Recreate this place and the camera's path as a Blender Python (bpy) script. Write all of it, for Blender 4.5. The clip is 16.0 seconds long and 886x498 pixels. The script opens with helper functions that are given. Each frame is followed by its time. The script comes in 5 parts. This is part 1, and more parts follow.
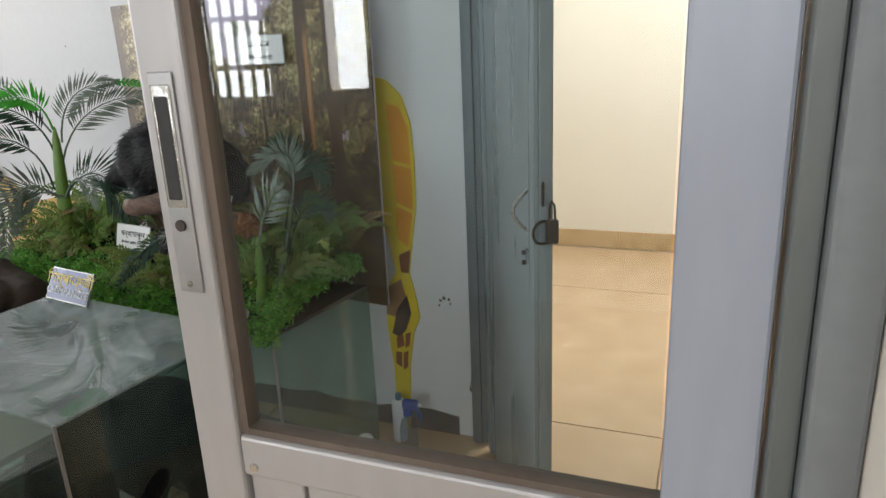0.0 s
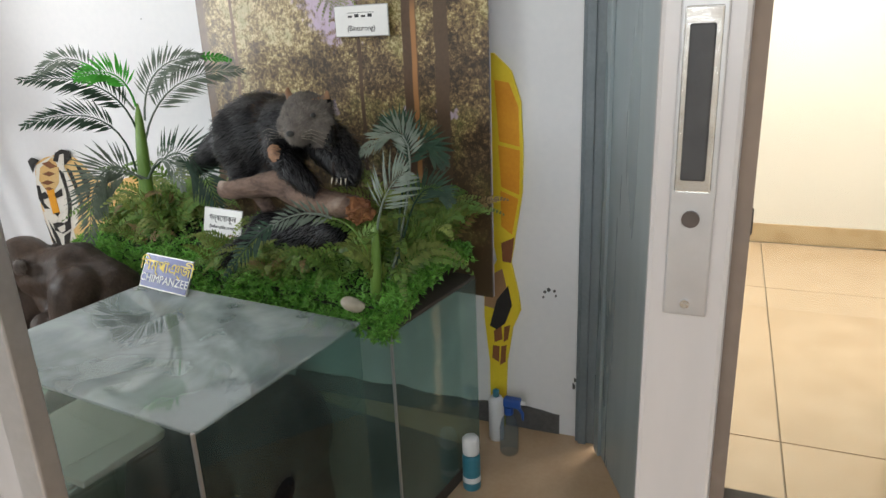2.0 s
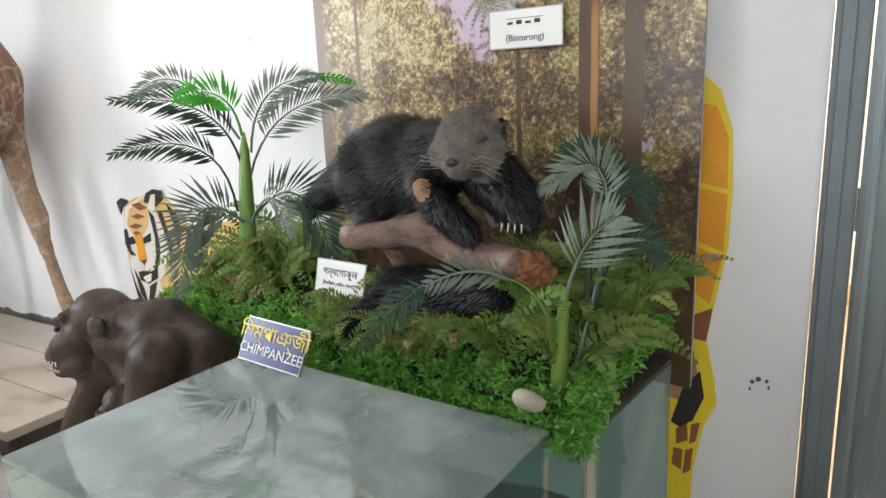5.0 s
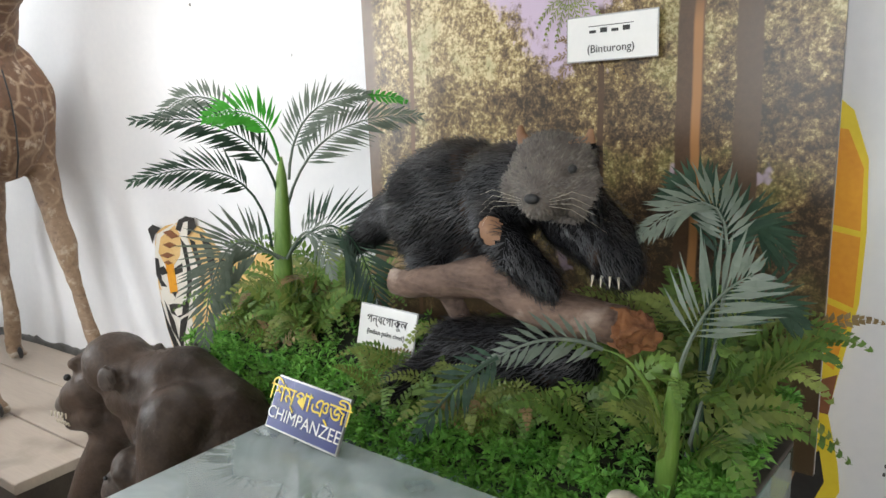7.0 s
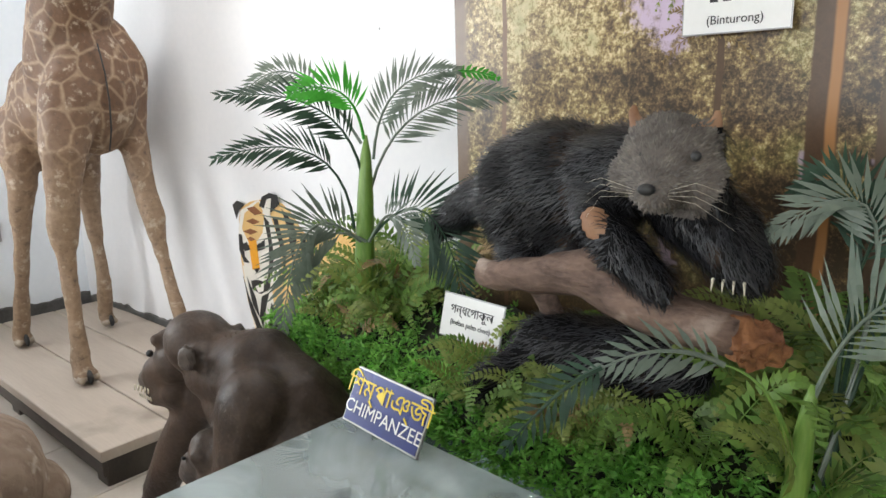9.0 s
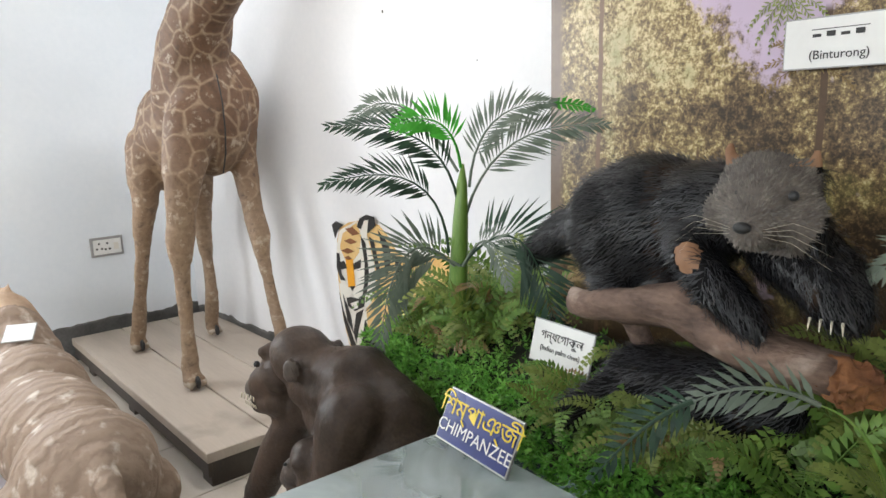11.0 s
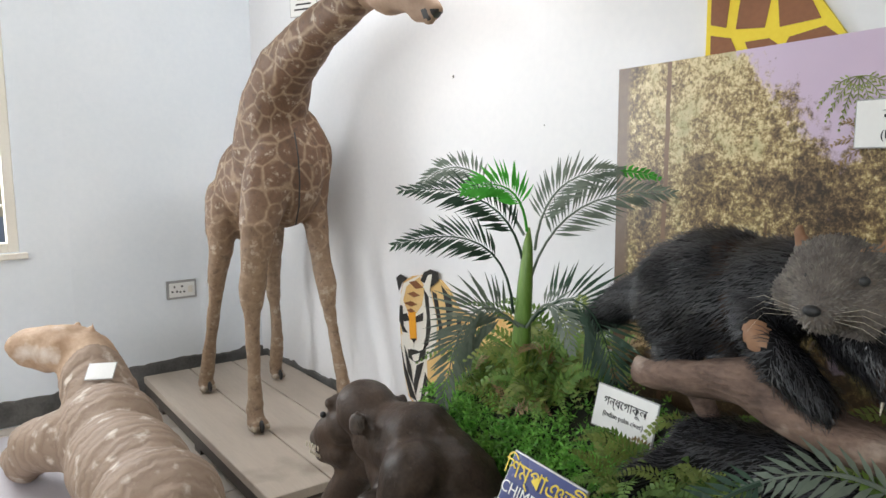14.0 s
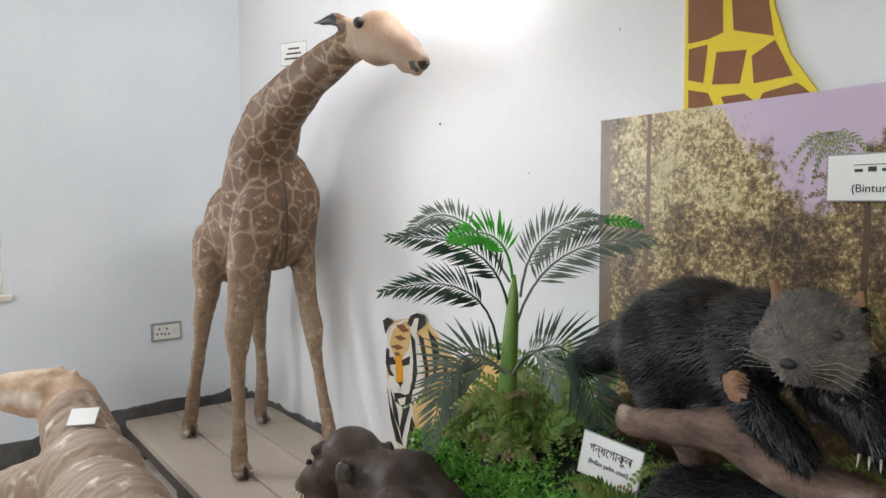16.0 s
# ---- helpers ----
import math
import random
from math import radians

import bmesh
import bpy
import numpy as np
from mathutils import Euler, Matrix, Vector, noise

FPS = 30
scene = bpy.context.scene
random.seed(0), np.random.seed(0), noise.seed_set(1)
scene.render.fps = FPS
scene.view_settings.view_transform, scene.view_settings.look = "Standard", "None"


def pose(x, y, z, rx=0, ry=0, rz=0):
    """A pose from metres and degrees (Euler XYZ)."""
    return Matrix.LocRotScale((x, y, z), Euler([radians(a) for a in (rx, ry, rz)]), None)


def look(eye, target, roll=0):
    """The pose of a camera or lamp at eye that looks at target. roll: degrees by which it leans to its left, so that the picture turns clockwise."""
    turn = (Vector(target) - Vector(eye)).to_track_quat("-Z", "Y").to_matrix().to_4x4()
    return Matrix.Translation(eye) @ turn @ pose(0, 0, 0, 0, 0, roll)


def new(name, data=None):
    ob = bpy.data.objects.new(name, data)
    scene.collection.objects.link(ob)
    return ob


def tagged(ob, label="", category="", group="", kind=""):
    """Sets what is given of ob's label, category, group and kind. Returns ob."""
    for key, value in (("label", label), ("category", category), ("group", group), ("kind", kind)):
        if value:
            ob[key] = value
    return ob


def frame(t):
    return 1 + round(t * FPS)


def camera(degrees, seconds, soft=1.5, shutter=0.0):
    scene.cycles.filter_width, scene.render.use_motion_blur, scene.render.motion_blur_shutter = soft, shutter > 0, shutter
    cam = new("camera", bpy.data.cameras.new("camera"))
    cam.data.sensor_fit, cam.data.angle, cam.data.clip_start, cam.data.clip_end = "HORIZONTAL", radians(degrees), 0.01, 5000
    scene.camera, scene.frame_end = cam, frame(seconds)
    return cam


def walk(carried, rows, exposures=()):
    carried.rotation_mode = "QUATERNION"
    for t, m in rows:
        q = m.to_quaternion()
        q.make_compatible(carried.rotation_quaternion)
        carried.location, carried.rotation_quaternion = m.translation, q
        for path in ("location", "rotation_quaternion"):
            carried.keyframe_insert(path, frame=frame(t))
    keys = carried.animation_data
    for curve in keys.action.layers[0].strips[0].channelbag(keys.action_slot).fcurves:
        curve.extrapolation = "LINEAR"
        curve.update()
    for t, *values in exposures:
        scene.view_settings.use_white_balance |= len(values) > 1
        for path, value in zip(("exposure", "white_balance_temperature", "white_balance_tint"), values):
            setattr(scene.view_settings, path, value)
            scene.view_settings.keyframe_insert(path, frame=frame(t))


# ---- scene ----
cam = camera(65.7, 16.0)
PATH = [
    (0, (-0.342, -0.055, 1.496), (-1.044, 1.727, 0.922), -2.5),
    (0.5, (-0.403, -0.041, 1.482), (-1.098, 1.734, 0.875), -1.2),
    (1, (-0.492, -0.023, 1.475), (-1.16, 1.763, 0.873), -0.4),
    (1.5, (-0.615, -0.028, 1.476), (-1.347, 1.741, 0.896), -2.7),
    (2, (-0.697, -0.019, 1.471), (-1.437, 1.734, 0.856), -2.4),
    (2.5, (-0.768, 0.06, 1.459), (-1.57, 1.799, 0.881), -2.5),
    (3, (-0.812, 0.121, 1.445), (-1.782, 1.764, 0.846), -2.7),
    (3.5, (-0.906, 0.177, 1.44), (-1.846, 1.833, 0.829), -2.2),
    (3.7, (-0.963, 0.18, 1.436), (-1.864, 1.868, 0.853), -2.7),
    (5.8, (-1.204, 0.457, 1.33), (-2.185, 2.154, 0.932), -2.3),
    (6, (-1.226, 0.482, 1.331), (-2.221, 2.174, 0.948), -2.2),
    (6.5, (-1.282, 0.519, 1.348), (-2.323, 2.184, 0.97), -2.5),
    (7, (-1.327, 0.545, 1.354), (-2.37, 2.207, 0.965), -2.2),
    (7.5, (-1.362, 0.587, 1.356), (-2.387, 2.256, 0.951), -2.6),
    (8, (-1.395, 0.597, 1.352), (-2.496, 2.218, 0.95), -2.9),
    (8.5, (-1.41, 0.617, 1.352), (-2.537, 2.212, 0.921), -2.4),
    (9, (-1.408, 0.615, 1.353), (-2.627, 2.138, 0.912), -1.6),
    (9.5, (-1.404, 0.612, 1.351), (-2.68, 2.086, 0.904), -1.6),
    (9.7, (-1.406, 0.609, 1.357), (-2.709, 2.066, 0.932), -1.9),
    (11.8, (-1.364, 0.547, 1.383), (-2.831, 1.852, 1.003), -1.0),
    (12, (-1.361, 0.549, 1.379), (-2.848, 1.831, 1.0), -1.1),
    (12.5, (-1.371, 0.547, 1.381), (-2.9, 1.783, 1.016), -1.0),
    (13, (-1.367, 0.536, 1.393), (-2.904, 1.771, 1.058), -0.9),
    (13.5, (-1.37, 0.527, 1.408), (-2.896, 1.785, 1.114), -0.2),
    (14, (-1.367, 0.513, 1.426), (-2.9, 1.773, 1.182), -0.4),
    (14.5, (-1.363, 0.507, 1.433), (-2.895, 1.775, 1.225), -0.4),
    (15, (-1.357, 0.5, 1.436), (-2.89, 1.77, 1.245), -0.4),
    (15.5, (-1.354, 0.494, 1.442), (-2.881, 1.777, 1.286), -0.1),
    (16, (-1.35, 0.497, 1.453), (-2.865, 1.795, 1.318), -0.2),
]
walk(cam, [(t, look(eye, target, roll)) for t, eye, target, roll in PATH],
     exposures=[(0.0, -0.6), (1.5, -0.45), (2.0, -0.15), (2.5, 0.2), (3.0, 0.3), (6.0, 0.15), (9.0, 0.18), (12.0, 0.04), (14.5, -0.2), (16.0, -0.36)])

# ---- world and light ----
world = bpy.data.worlds.new("world")
scene.world = world
world.use_nodes = True
_wn = world.node_tree.nodes
_sky = _wn.new("ShaderNodeTexSky")
_sky.sky_type = "NISHITA"
_sky.sun_disc = False
_sky.sun_elevation, _sky.sun_rotation = radians(40), radians(200)
world.node_tree.links.new(_sky.outputs["Color"], _wn["Background"].inputs["Color"])
_wn["Background"].inputs["Strength"].default_value = 0.15


def area(name, eye, target, w, h, power, colour):
    d = bpy.data.lights.new(name, "AREA")
    d.shape, d.size, d.size_y, d.energy, d.color = "RECTANGLE", w, h, power, colour
    ob = new(name, d)
    ob.matrix_world = look(eye, target)
    return ob


# daylight in the openings, a front fill in an added high one, a lamp in the corridor, a wall tube over the giraffe
area("hall_window_daylight", (-3.25, -3.12, 1.8), (-3.25, 0, 1.8), 0.58, 1.18, 60, (0.95, 0.98, 1.0))
area("hall_side_daylight", (-2.39, -3.12, 1.75), (-2.39, 0, 1.75), 0.26, 1.0, 20, (0.95, 0.98, 1.0))
area("hall_front_fill", (-0.3, -3.12, 2.35), (-1.9, 1.5, 1.0), 2.6, 0.8, 82, (0.95, 0.98, 1.0))
area("window_daylight", (-5.34, 0.38, 1.74), (-2.0, 0.9, 1.2), 1.2, 1.38, 62, (0.95, 0.98, 1.0))
area("corridor_lamp", (-0.4, 3.6, 2.9), (-0.4, 3.6, 0), 1.2, 1.2, 105, (1.0, 0.95, 0.88))
area("wall_tube_light", (-2.95, 1.93, 2.55), (-4.5, 1.75, 1.0), 0.5, 0.06, 13, (1.0, 0.97, 0.95))

# ---- materials ----
def _nodes(name):
    m = bpy.data.materials.new(name)
    m.use_nodes = True
    t = m.node_tree
    return m, t, t.nodes["Principled BSDF"]


def mat(name, c1, c2, rough=0.6, metal=0.0, scale=6.0, fine=80.0, bump=0.15, c3=None, spots=0.0, rand=0.0, stretch=(1, 1, 1), sheen=0.0, coat=0.0, thin=0.0, spec=0.5):
    """Two scales of colour noise between c1 and c2, a stain colour c3, grain in the relief and in the gloss."""
    m, t, b = _nodes(name)
    n, k = t.nodes, t.links.new
    co = n.new("ShaderNodeTexCoord")
    mp = n.new("ShaderNodeMapping")
    mp.inputs["Scale"].default_value = stretch
    k(co.outputs["Object"], mp.inputs["Vector"])
    big, small = n.new("ShaderNodeTexNoise"), n.new("ShaderNodeTexNoise")
    for q, s in ((big, scale), (small, fine)):
        q.inputs["Scale"].default_value, q.inputs["Detail"].default_value = s, 6
        k(mp.outputs["Vector"], q.inputs["Vector"])
    add = n.new("ShaderNodeMath")
    add.operation = "MULTIPLY_ADD"
    k(small.outputs["Fac"], add.inputs[0])
    add.inputs[1].default_value = 0.4
    k(big.outputs["Fac"], add.inputs[2])
    r = n.new("ShaderNodeValToRGB")
    r.color_ramp.elements[0].position, r.color_ramp.elements[1].position = 0.5, 0.92
    r.color_ramp.elements[0].color, r.color_ramp.elements[1].color = (*c1, 1), (*c2, 1)
    k(add.outputs[0], r.inputs["Fac"])
    out = r.outputs["Color"]
    if c3:
        st = n.new("ShaderNodeTexNoise")
        st.inputs["Scale"].default_value, st.inputs["Detail"].default_value = scale * 0.7, 8
        k(co.outputs["Object"], st.inputs["Vector"])
        sr = n.new("ShaderNodeValToRGB")
        sr.color_ramp.elements[0].position, sr.color_ramp.elements[1].position = 0.68 - spots, 0.76 - spots * 0.6
        k(st.outputs["Fac"], sr.inputs["Fac"])
        mx = n.new("ShaderNodeMix")
        mx.data_type = "RGBA"
        k(sr.outputs["Color"], mx.inputs["Factor"])
        k(out, mx.inputs["A"])
        mx.inputs["B"].default_value = (*c3, 1)
        out = mx.outputs["Result"]
    if rand:
        oi, geo = n.new("ShaderNodeObjectInfo"), n.new("ShaderNodeNewGeometry")
        sm = n.new("ShaderNodeMath")
        k(oi.outputs["Random"], sm.inputs[0])
        k(geo.outputs["Random Per Island"], sm.inputs[1])
        mr = n.new("ShaderNodeMapRange")
        mr.inputs["From Max"].default_value = 2
        mr.inputs["To Min"].default_value, mr.inputs["To Max"].default_value = 1 - rand, 1 + rand
        k(sm.outputs[0], mr.inputs["Value"])
        hs = n.new("ShaderNodeHueSaturation")
        k(mr.outputs["Result"], hs.inputs["Value"])
        k(out, hs.inputs["Color"])
        out = hs.outputs["Color"]
    k(out, b.inputs["Base Color"])
    rr = n.new("ShaderNodeMapRange")
    rr.inputs["To Min"].default_value, rr.inputs["To Max"].default_value = max(0.02, rough - 0.12), min(1, rough + 0.12)
    k(big.outputs["Fac"], rr.inputs["Value"])
    k(rr.outputs["Result"], b.inputs["Roughness"])
    b.inputs["Metallic"].default_value = metal
    b.inputs["Sheen Weight"].default_value = sheen
    b.inputs["Coat Weight"].default_value = coat
    b.inputs["Specular IOR Level"].default_value = spec
    if bump:
        bp = n.new("ShaderNodeBump")
        bp.inputs["Strength"].default_value, bp.inputs["Distance"].default_value = bump, 0.01
        k(add.outputs[0], bp.inputs["Height"])
        k(bp.outputs["Normal"], b.inputs["Normal"])
    if thin:
        tr = n.new("ShaderNodeBsdfTranslucent")
        k(out, tr.inputs["Color"])
        ms = n.new("ShaderNodeMixShader")
        ms.inputs["Fac"].default_value = thin
        k(b.outputs[0], ms.inputs[1])
        k(tr.outputs[0], ms.inputs[2])
        k(ms.outputs[0], n["Material Output"].inputs["Surface"])
    return m


def glass(name, tint, mirror=0.04, film=0.0, film_colour=(0.5, 0.55, 0.55), scale=3.2):
    """A pane: it lets light through with a tint, mirrors more at a slant (Schlick's rule), and carries patches of a
    diffuse film, dust and painted glare.
    """
    m, t, b = _nodes(name)
    n, k = t.nodes, t.links.new
    n.remove(b)
    tr, gl, lw, mx = (n.new("ShaderNode" + q) for q in ("BsdfTransparent", "BsdfGlossy", "LayerWeight", "MixShader"))
    tr.inputs["Color"].default_value = (*tint, 1)
    gl.inputs["Roughness"].default_value = 0.0
    lw.inputs["Blend"].default_value = 0.5
    pw, ma = n.new("ShaderNodeMath"), n.new("ShaderNodeMath")
    pw.operation, ma.operation = "POWER", "MULTIPLY_ADD"
    k(lw.outputs["Facing"], pw.inputs[0])
    pw.inputs[1].default_value = 5.0
    k(pw.outputs[0], ma.inputs[0])
    ma.inputs[1].default_value, ma.inputs[2].default_value = 1.0 - mirror, mirror
    k(ma.outputs[0], mx.inputs[0])
    k(tr.outputs[0], mx.inputs[1])
    k(gl.outputs[0], mx.inputs[2])
    out = mx.outputs[0]
    if film:
        df, nz, mr, m2 = (n.new("ShaderNode" + q) for q in ("BsdfDiffuse", "TexNoise", "MapRange", "MixShader"))
        co = n.new("ShaderNodeTexCoord")
        k(co.outputs["Object"], nz.inputs["Vector"])
        nz.inputs["Scale"].default_value, nz.inputs["Detail"].default_value, nz.inputs["Distortion"].default_value = scale, 6, 0.6
        df.inputs["Color"].default_value = (*film_colour, 1)
        mr.inputs["From Min"].default_value, mr.inputs["From Max"].default_value = 0.3, 0.75
        mr.inputs["To Min"].default_value, mr.inputs["To Max"].default_value = film * 0.15, film
        k(nz.outputs["Fac"], mr.inputs["Value"])
        k(mr.outputs["Result"], m2.inputs[0])
        k(out, m2.inputs[1])
        k(df.outputs[0], m2.inputs[2])
        out = m2.outputs[0]
    k(out, n["Material Output"].inputs["Surface"])
    return m


WHITE_WALL = mat("white_wall", (0.76, 0.77, 0.79), (0.83, 0.83, 0.84), 0.7, scale=1.3, fine=40, bump=0.05, c3=(0.66, 0.66, 0.66), spots=-0.02)
BLUE_WALL = mat("pale_blue_wall", (0.73, 0.785, 0.835), (0.80, 0.845, 0.885), 0.65, scale=1.5, fine=40, bump=0.06, c3=(0.58, 0.60, 0.58), spots=0.0)
CREAM_WALL = mat("cream_wall", (0.83, 0.77, 0.68), (0.87, 0.82, 0.74), 0.7, scale=1.5, bump=0.04)
BEIGE_TILE = mat("beige_floor_tile", (0.52, 0.36, 0.22), (0.60, 0.43, 0.28), 0.22, scale=5, fine=60, bump=0.02, c3=(0.40, 0.28, 0.17), spots=-0.03, rand=0.05)
SKIRT = mat("tan_skirting_tile", (0.52, 0.37, 0.20), (0.58, 0.43, 0.25), 0.3, bump=0.03)
PALE_TILE = mat("pale_plinth_tile", (0.60, 0.54, 0.47), (0.68, 0.62, 0.55), 0.35, scale=5, bump=0.03, c3=(0.45, 0.4, 0.35), spots=0.0, rand=0.05)
GROUT = mat("brown_grout", (0.26, 0.19, 0.12), (0.33, 0.25, 0.17), 0.9)
STEEL = mat("blue_grey_painted_steel", (0.235, 0.285, 0.30), (0.315, 0.365, 0.375), 0.28, scale=5, fine=20, bump=0.03, stretch=(1, 1, 0.12), c3=(0.19, 0.235, 0.25), spots=0.02)
# the same aluminium on the shaded stile, its bluish shade put into the colour
ALU_SHADED = mat("shaded_blue_grey_aluminium", (0.33, 0.36, 0.42), (0.40, 0.43, 0.49), 0.42, 0.1, scale=4, fine=60, bump=0.03, stretch=(1, 1, 0.2))
POST_GREEN = mat("grey_green_post_paint", (0.115, 0.13, 0.125), (0.16, 0.175, 0.165), 0.4, scale=6, bump=0.03, stretch=(1, 1, 0.2))
POST_GREY = mat("chipped_grey_post_paint", (0.165, 0.18, 0.19), (0.21, 0.225, 0.235), 0.45, scale=6, bump=0.06, c3=(0.20, 0.20, 0.19), spots=-0.02)
STEEL_DARK = mat("grey_painted_door_frame", (0.13, 0.16, 0.18), (0.19, 0.22, 0.24), 0.5, scale=5, bump=0.06)
ALU = mat("grey_white_aluminium", (0.40, 0.39, 0.385), (0.47, 0.455, 0.45), 0.36, 0.25, scale=4, fine=60, bump=0.03, stretch=(1, 1, 0.2))
ALU_DARK = mat("dull_aluminium", (0.36, 0.36, 0.36), (0.46, 0.46, 0.46), 0.35, 0.6, scale=6, bump=0.03)
GASKET = mat("brown_gasket", (0.12, 0.09, 0.07), (0.17, 0.13, 0.10), 0.7)
BLACK = mat("black_plastic", (0.012, 0.012, 0.013), (0.03, 0.03, 0.03), 0.5)
IRON = mat("dark_iron", (0.06, 0.05, 0.045), (0.11, 0.09, 0.08), 0.45, 0.7, scale=20)
CHROME = mat("worn_chrome", (0.55, 0.55, 0.53), (0.7, 0.7, 0.68), 0.25, 0.9, scale=10)
PLANK = mat("painted_grey_brown_plank", (0.40, 0.34, 0.28), (0.50, 0.43, 0.36), 0.6, scale=3, fine=50, bump=0.1, stretch=(0.25, 3, 1), c3=(0.30, 0.25, 0.2), spots=0.02, rand=0.07)
DARK_WOOD = mat("dark_wood", (0.05, 0.04, 0.035), (0.09, 0.075, 0.06), 0.6, scale=4, stretch=(0.3, 3, 1))
BOARD = mat("dusty_lilac_grey_board", (0.50, 0.47, 0.50), (0.58, 0.55, 0.58), 0.6, scale=4, bump=0.04, c3=(0.42, 0.36, 0.32), spots=0.02)
CEMENT = mat("dark_damp_cement", (0.07, 0.07, 0.065), (0.15, 0.145, 0.14), 0.9, scale=9, bump=0.4)
# near black, so that the shade between the plants is in the bed's colour
SOIL = mat("shaded_moss_bed", (0.012, 0.016, 0.01), (0.035, 0.04, 0.02), 0.95, scale=18, bump=0.6)
TANK_GLASS = glass("case_glass", (0.78, 0.89, 0.86), 0.045, 0.09, (0.36, 0.44, 0.41))
# besides dust, the pale patches paint the cloudy reflection of walls and ceiling
TANK_TOP = glass("dust_and_glare_case_top", (0.70, 0.80, 0.78), 0.17, 0.5, (0.72, 0.80, 0.81), 4.0)
PLANTER_GLASS = glass("green_planter_glass", (0.66, 0.80, 0.75), 0.05, 0.22, (0.30, 0.40, 0.36))
DOOR_GLASS = glass("door_glass", (0.90, 0.95, 0.96), 0.035)
PALM_DARK = mat("palm_leaf_dark_green", (0.020, 0.052, 0.030), (0.042, 0.085, 0.052), 0.5, spec=0.3, scale=12, bump=0.05, rand=0.35, thin=0.15)
# lighter copy for fronds that catch light, the light put into the colour
PALM_GREY = mat("palm_leaf_lit_grey_green", (0.12, 0.16, 0.12), (0.20, 0.24, 0.19), 0.4, scale=12, bump=0.05, rand=0.25, thin=0.2)
PALM_BRIGHT = mat("palm_leaf_bright_green", (0.05, 0.38, 0.03), (0.13, 0.60, 0.08), 0.4, scale=12, bump=0.05, rand=0.2, thin=0.3)
TRUNK_GREEN = mat("palm_stem_green", (0.10, 0.20, 0.03), (0.19, 0.32, 0.07), 0.38, scale=9, bump=0.1, stretch=(4, 4, 0.6))
FERN_A = mat("fern_green", (0.085, 0.18, 0.03), (0.19, 0.31, 0.06), 0.5, scale=14, bump=0.05, rand=0.45, thin=0.25)
FERN_B = mat("fern_yellow_green", (0.17, 0.23, 0.045), (0.28, 0.34, 0.085), 0.5, scale=14, bump=0.05, rand=0.35, thin=0.25)
FERN_C = mat("fern_brown_tipped", (0.24, 0.15, 0.06), (0.34, 0.25, 0.11), 0.5, scale=14, bump=0.05, rand=0.3, thin=0.2)
MOSS = mat("small_leaf_green", (0.13, 0.40, 0.055), (0.34, 0.68, 0.14), 0.5, scale=20, bump=0.05, rand=0.5, thin=0.38)
BARK = mat("weathered_log_bark", (0.07, 0.042, 0.032), (0.25, 0.165, 0.125), 0.8, scale=13, fine=75, bump=1.0, stretch=(0.8, 1.6, 1.6), c3=(0.42, 0.33, 0.27), spots=0.05)
LOG_END = mat("rotten_orange_wood", (0.13, 0.048, 0.02), (0.30, 0.13, 0.05), 0.9, scale=22, fine=90, bump=1.0)
FUR_BLACK = mat("black_fur_hide", (0.004, 0.004, 0.005), (0.012, 0.011, 0.011), 0.65, spec=0.1, scale=14, fine=120, bump=0.5, c3=(0.06, 0.035, 0.022), spots=0.03)
# the grey-blue sheen of light on black hair is mixed into this colour
FUR_TIP = mat("black_fur_hair_with_sheen", (0.006, 0.006, 0.007), (0.055, 0.056, 0.063), 0.38, scale=8, rand=0.85, spec=0.45)
FUR_FACE = mat("grizzled_grey_brown_face", (0.075, 0.062, 0.052), (0.16, 0.135, 0.115), 0.75, scale=30, fine=150, bump=0.8)
FUR_FACE_HAIR = mat("grizzled_face_hair", (0.06, 0.05, 0.042), (0.21, 0.185, 0.16), 0.6, scale=30, rand=0.5)
TAN_SKIN = mat("bare_tan_skin", (0.20, 0.095, 0.045), (0.32, 0.18, 0.10), 0.65, scale=15, bump=0.3)
CHIMP = mat("worn_dark_brown_hide", (0.026, 0.017, 0.012), (0.085, 0.055, 0.038), 0.5, spec=0.3, scale=7, fine=120, bump=0.35, c3=(0.10, 0.072, 0.055), spots=0.02)
CHIMP_SKIN = mat("dark_scuffed_face_skin", (0.035, 0.026, 0.022), (0.11, 0.085, 0.07), 0.45, scale=16, bump=0.25)
SKIN_GREY = mat("scuffed_grey_skin", (0.16, 0.13, 0.11), (0.28, 0.24, 0.21), 0.5, scale=14, bump=0.2)
TOOTH = mat("yellowed_tooth", (0.6, 0.54, 0.42), (0.7, 0.64, 0.52), 0.4)
PAPER = mat("white_paper_card", (0.78, 0.78, 0.76), (0.84, 0.84, 0.82), 0.35, scale=3, bump=0.01)
INK = mat("black_ink", (0.02, 0.02, 0.02), (0.03, 0.03, 0.03), 0.5)
SIGN_BLUE = mat("navy_blue_sign", (0.012, 0.025, 0.16), (0.018, 0.035, 0.21), 0.3, bump=0.0)
SIGN_YELLOW = mat("yellow_lettering", (0.75, 0.55, 0.02), (0.82, 0.62, 0.04), 0.4, bump=0.0)
SIGN_WHITE = mat("white_lettering", (0.8, 0.8, 0.8), (0.85, 0.85, 0.85), 0.4, bump=0.0)
TIGER_COAT = mat("pale_orange_paint", (0.66, 0.40, 0.12), (0.78, 0.56, 0.26), 0.55, scale=4)
PAINT_ORANGE = mat("orange_paint", (0.72, 0.28, 0.01), (0.85, 0.40, 0.02), 0.55, scale=4)
PAINT_YELLOW = mat("yellow_paint", (0.78, 0.58, 0.02), (0.86, 0.68, 0.04), 0.55, scale=4)
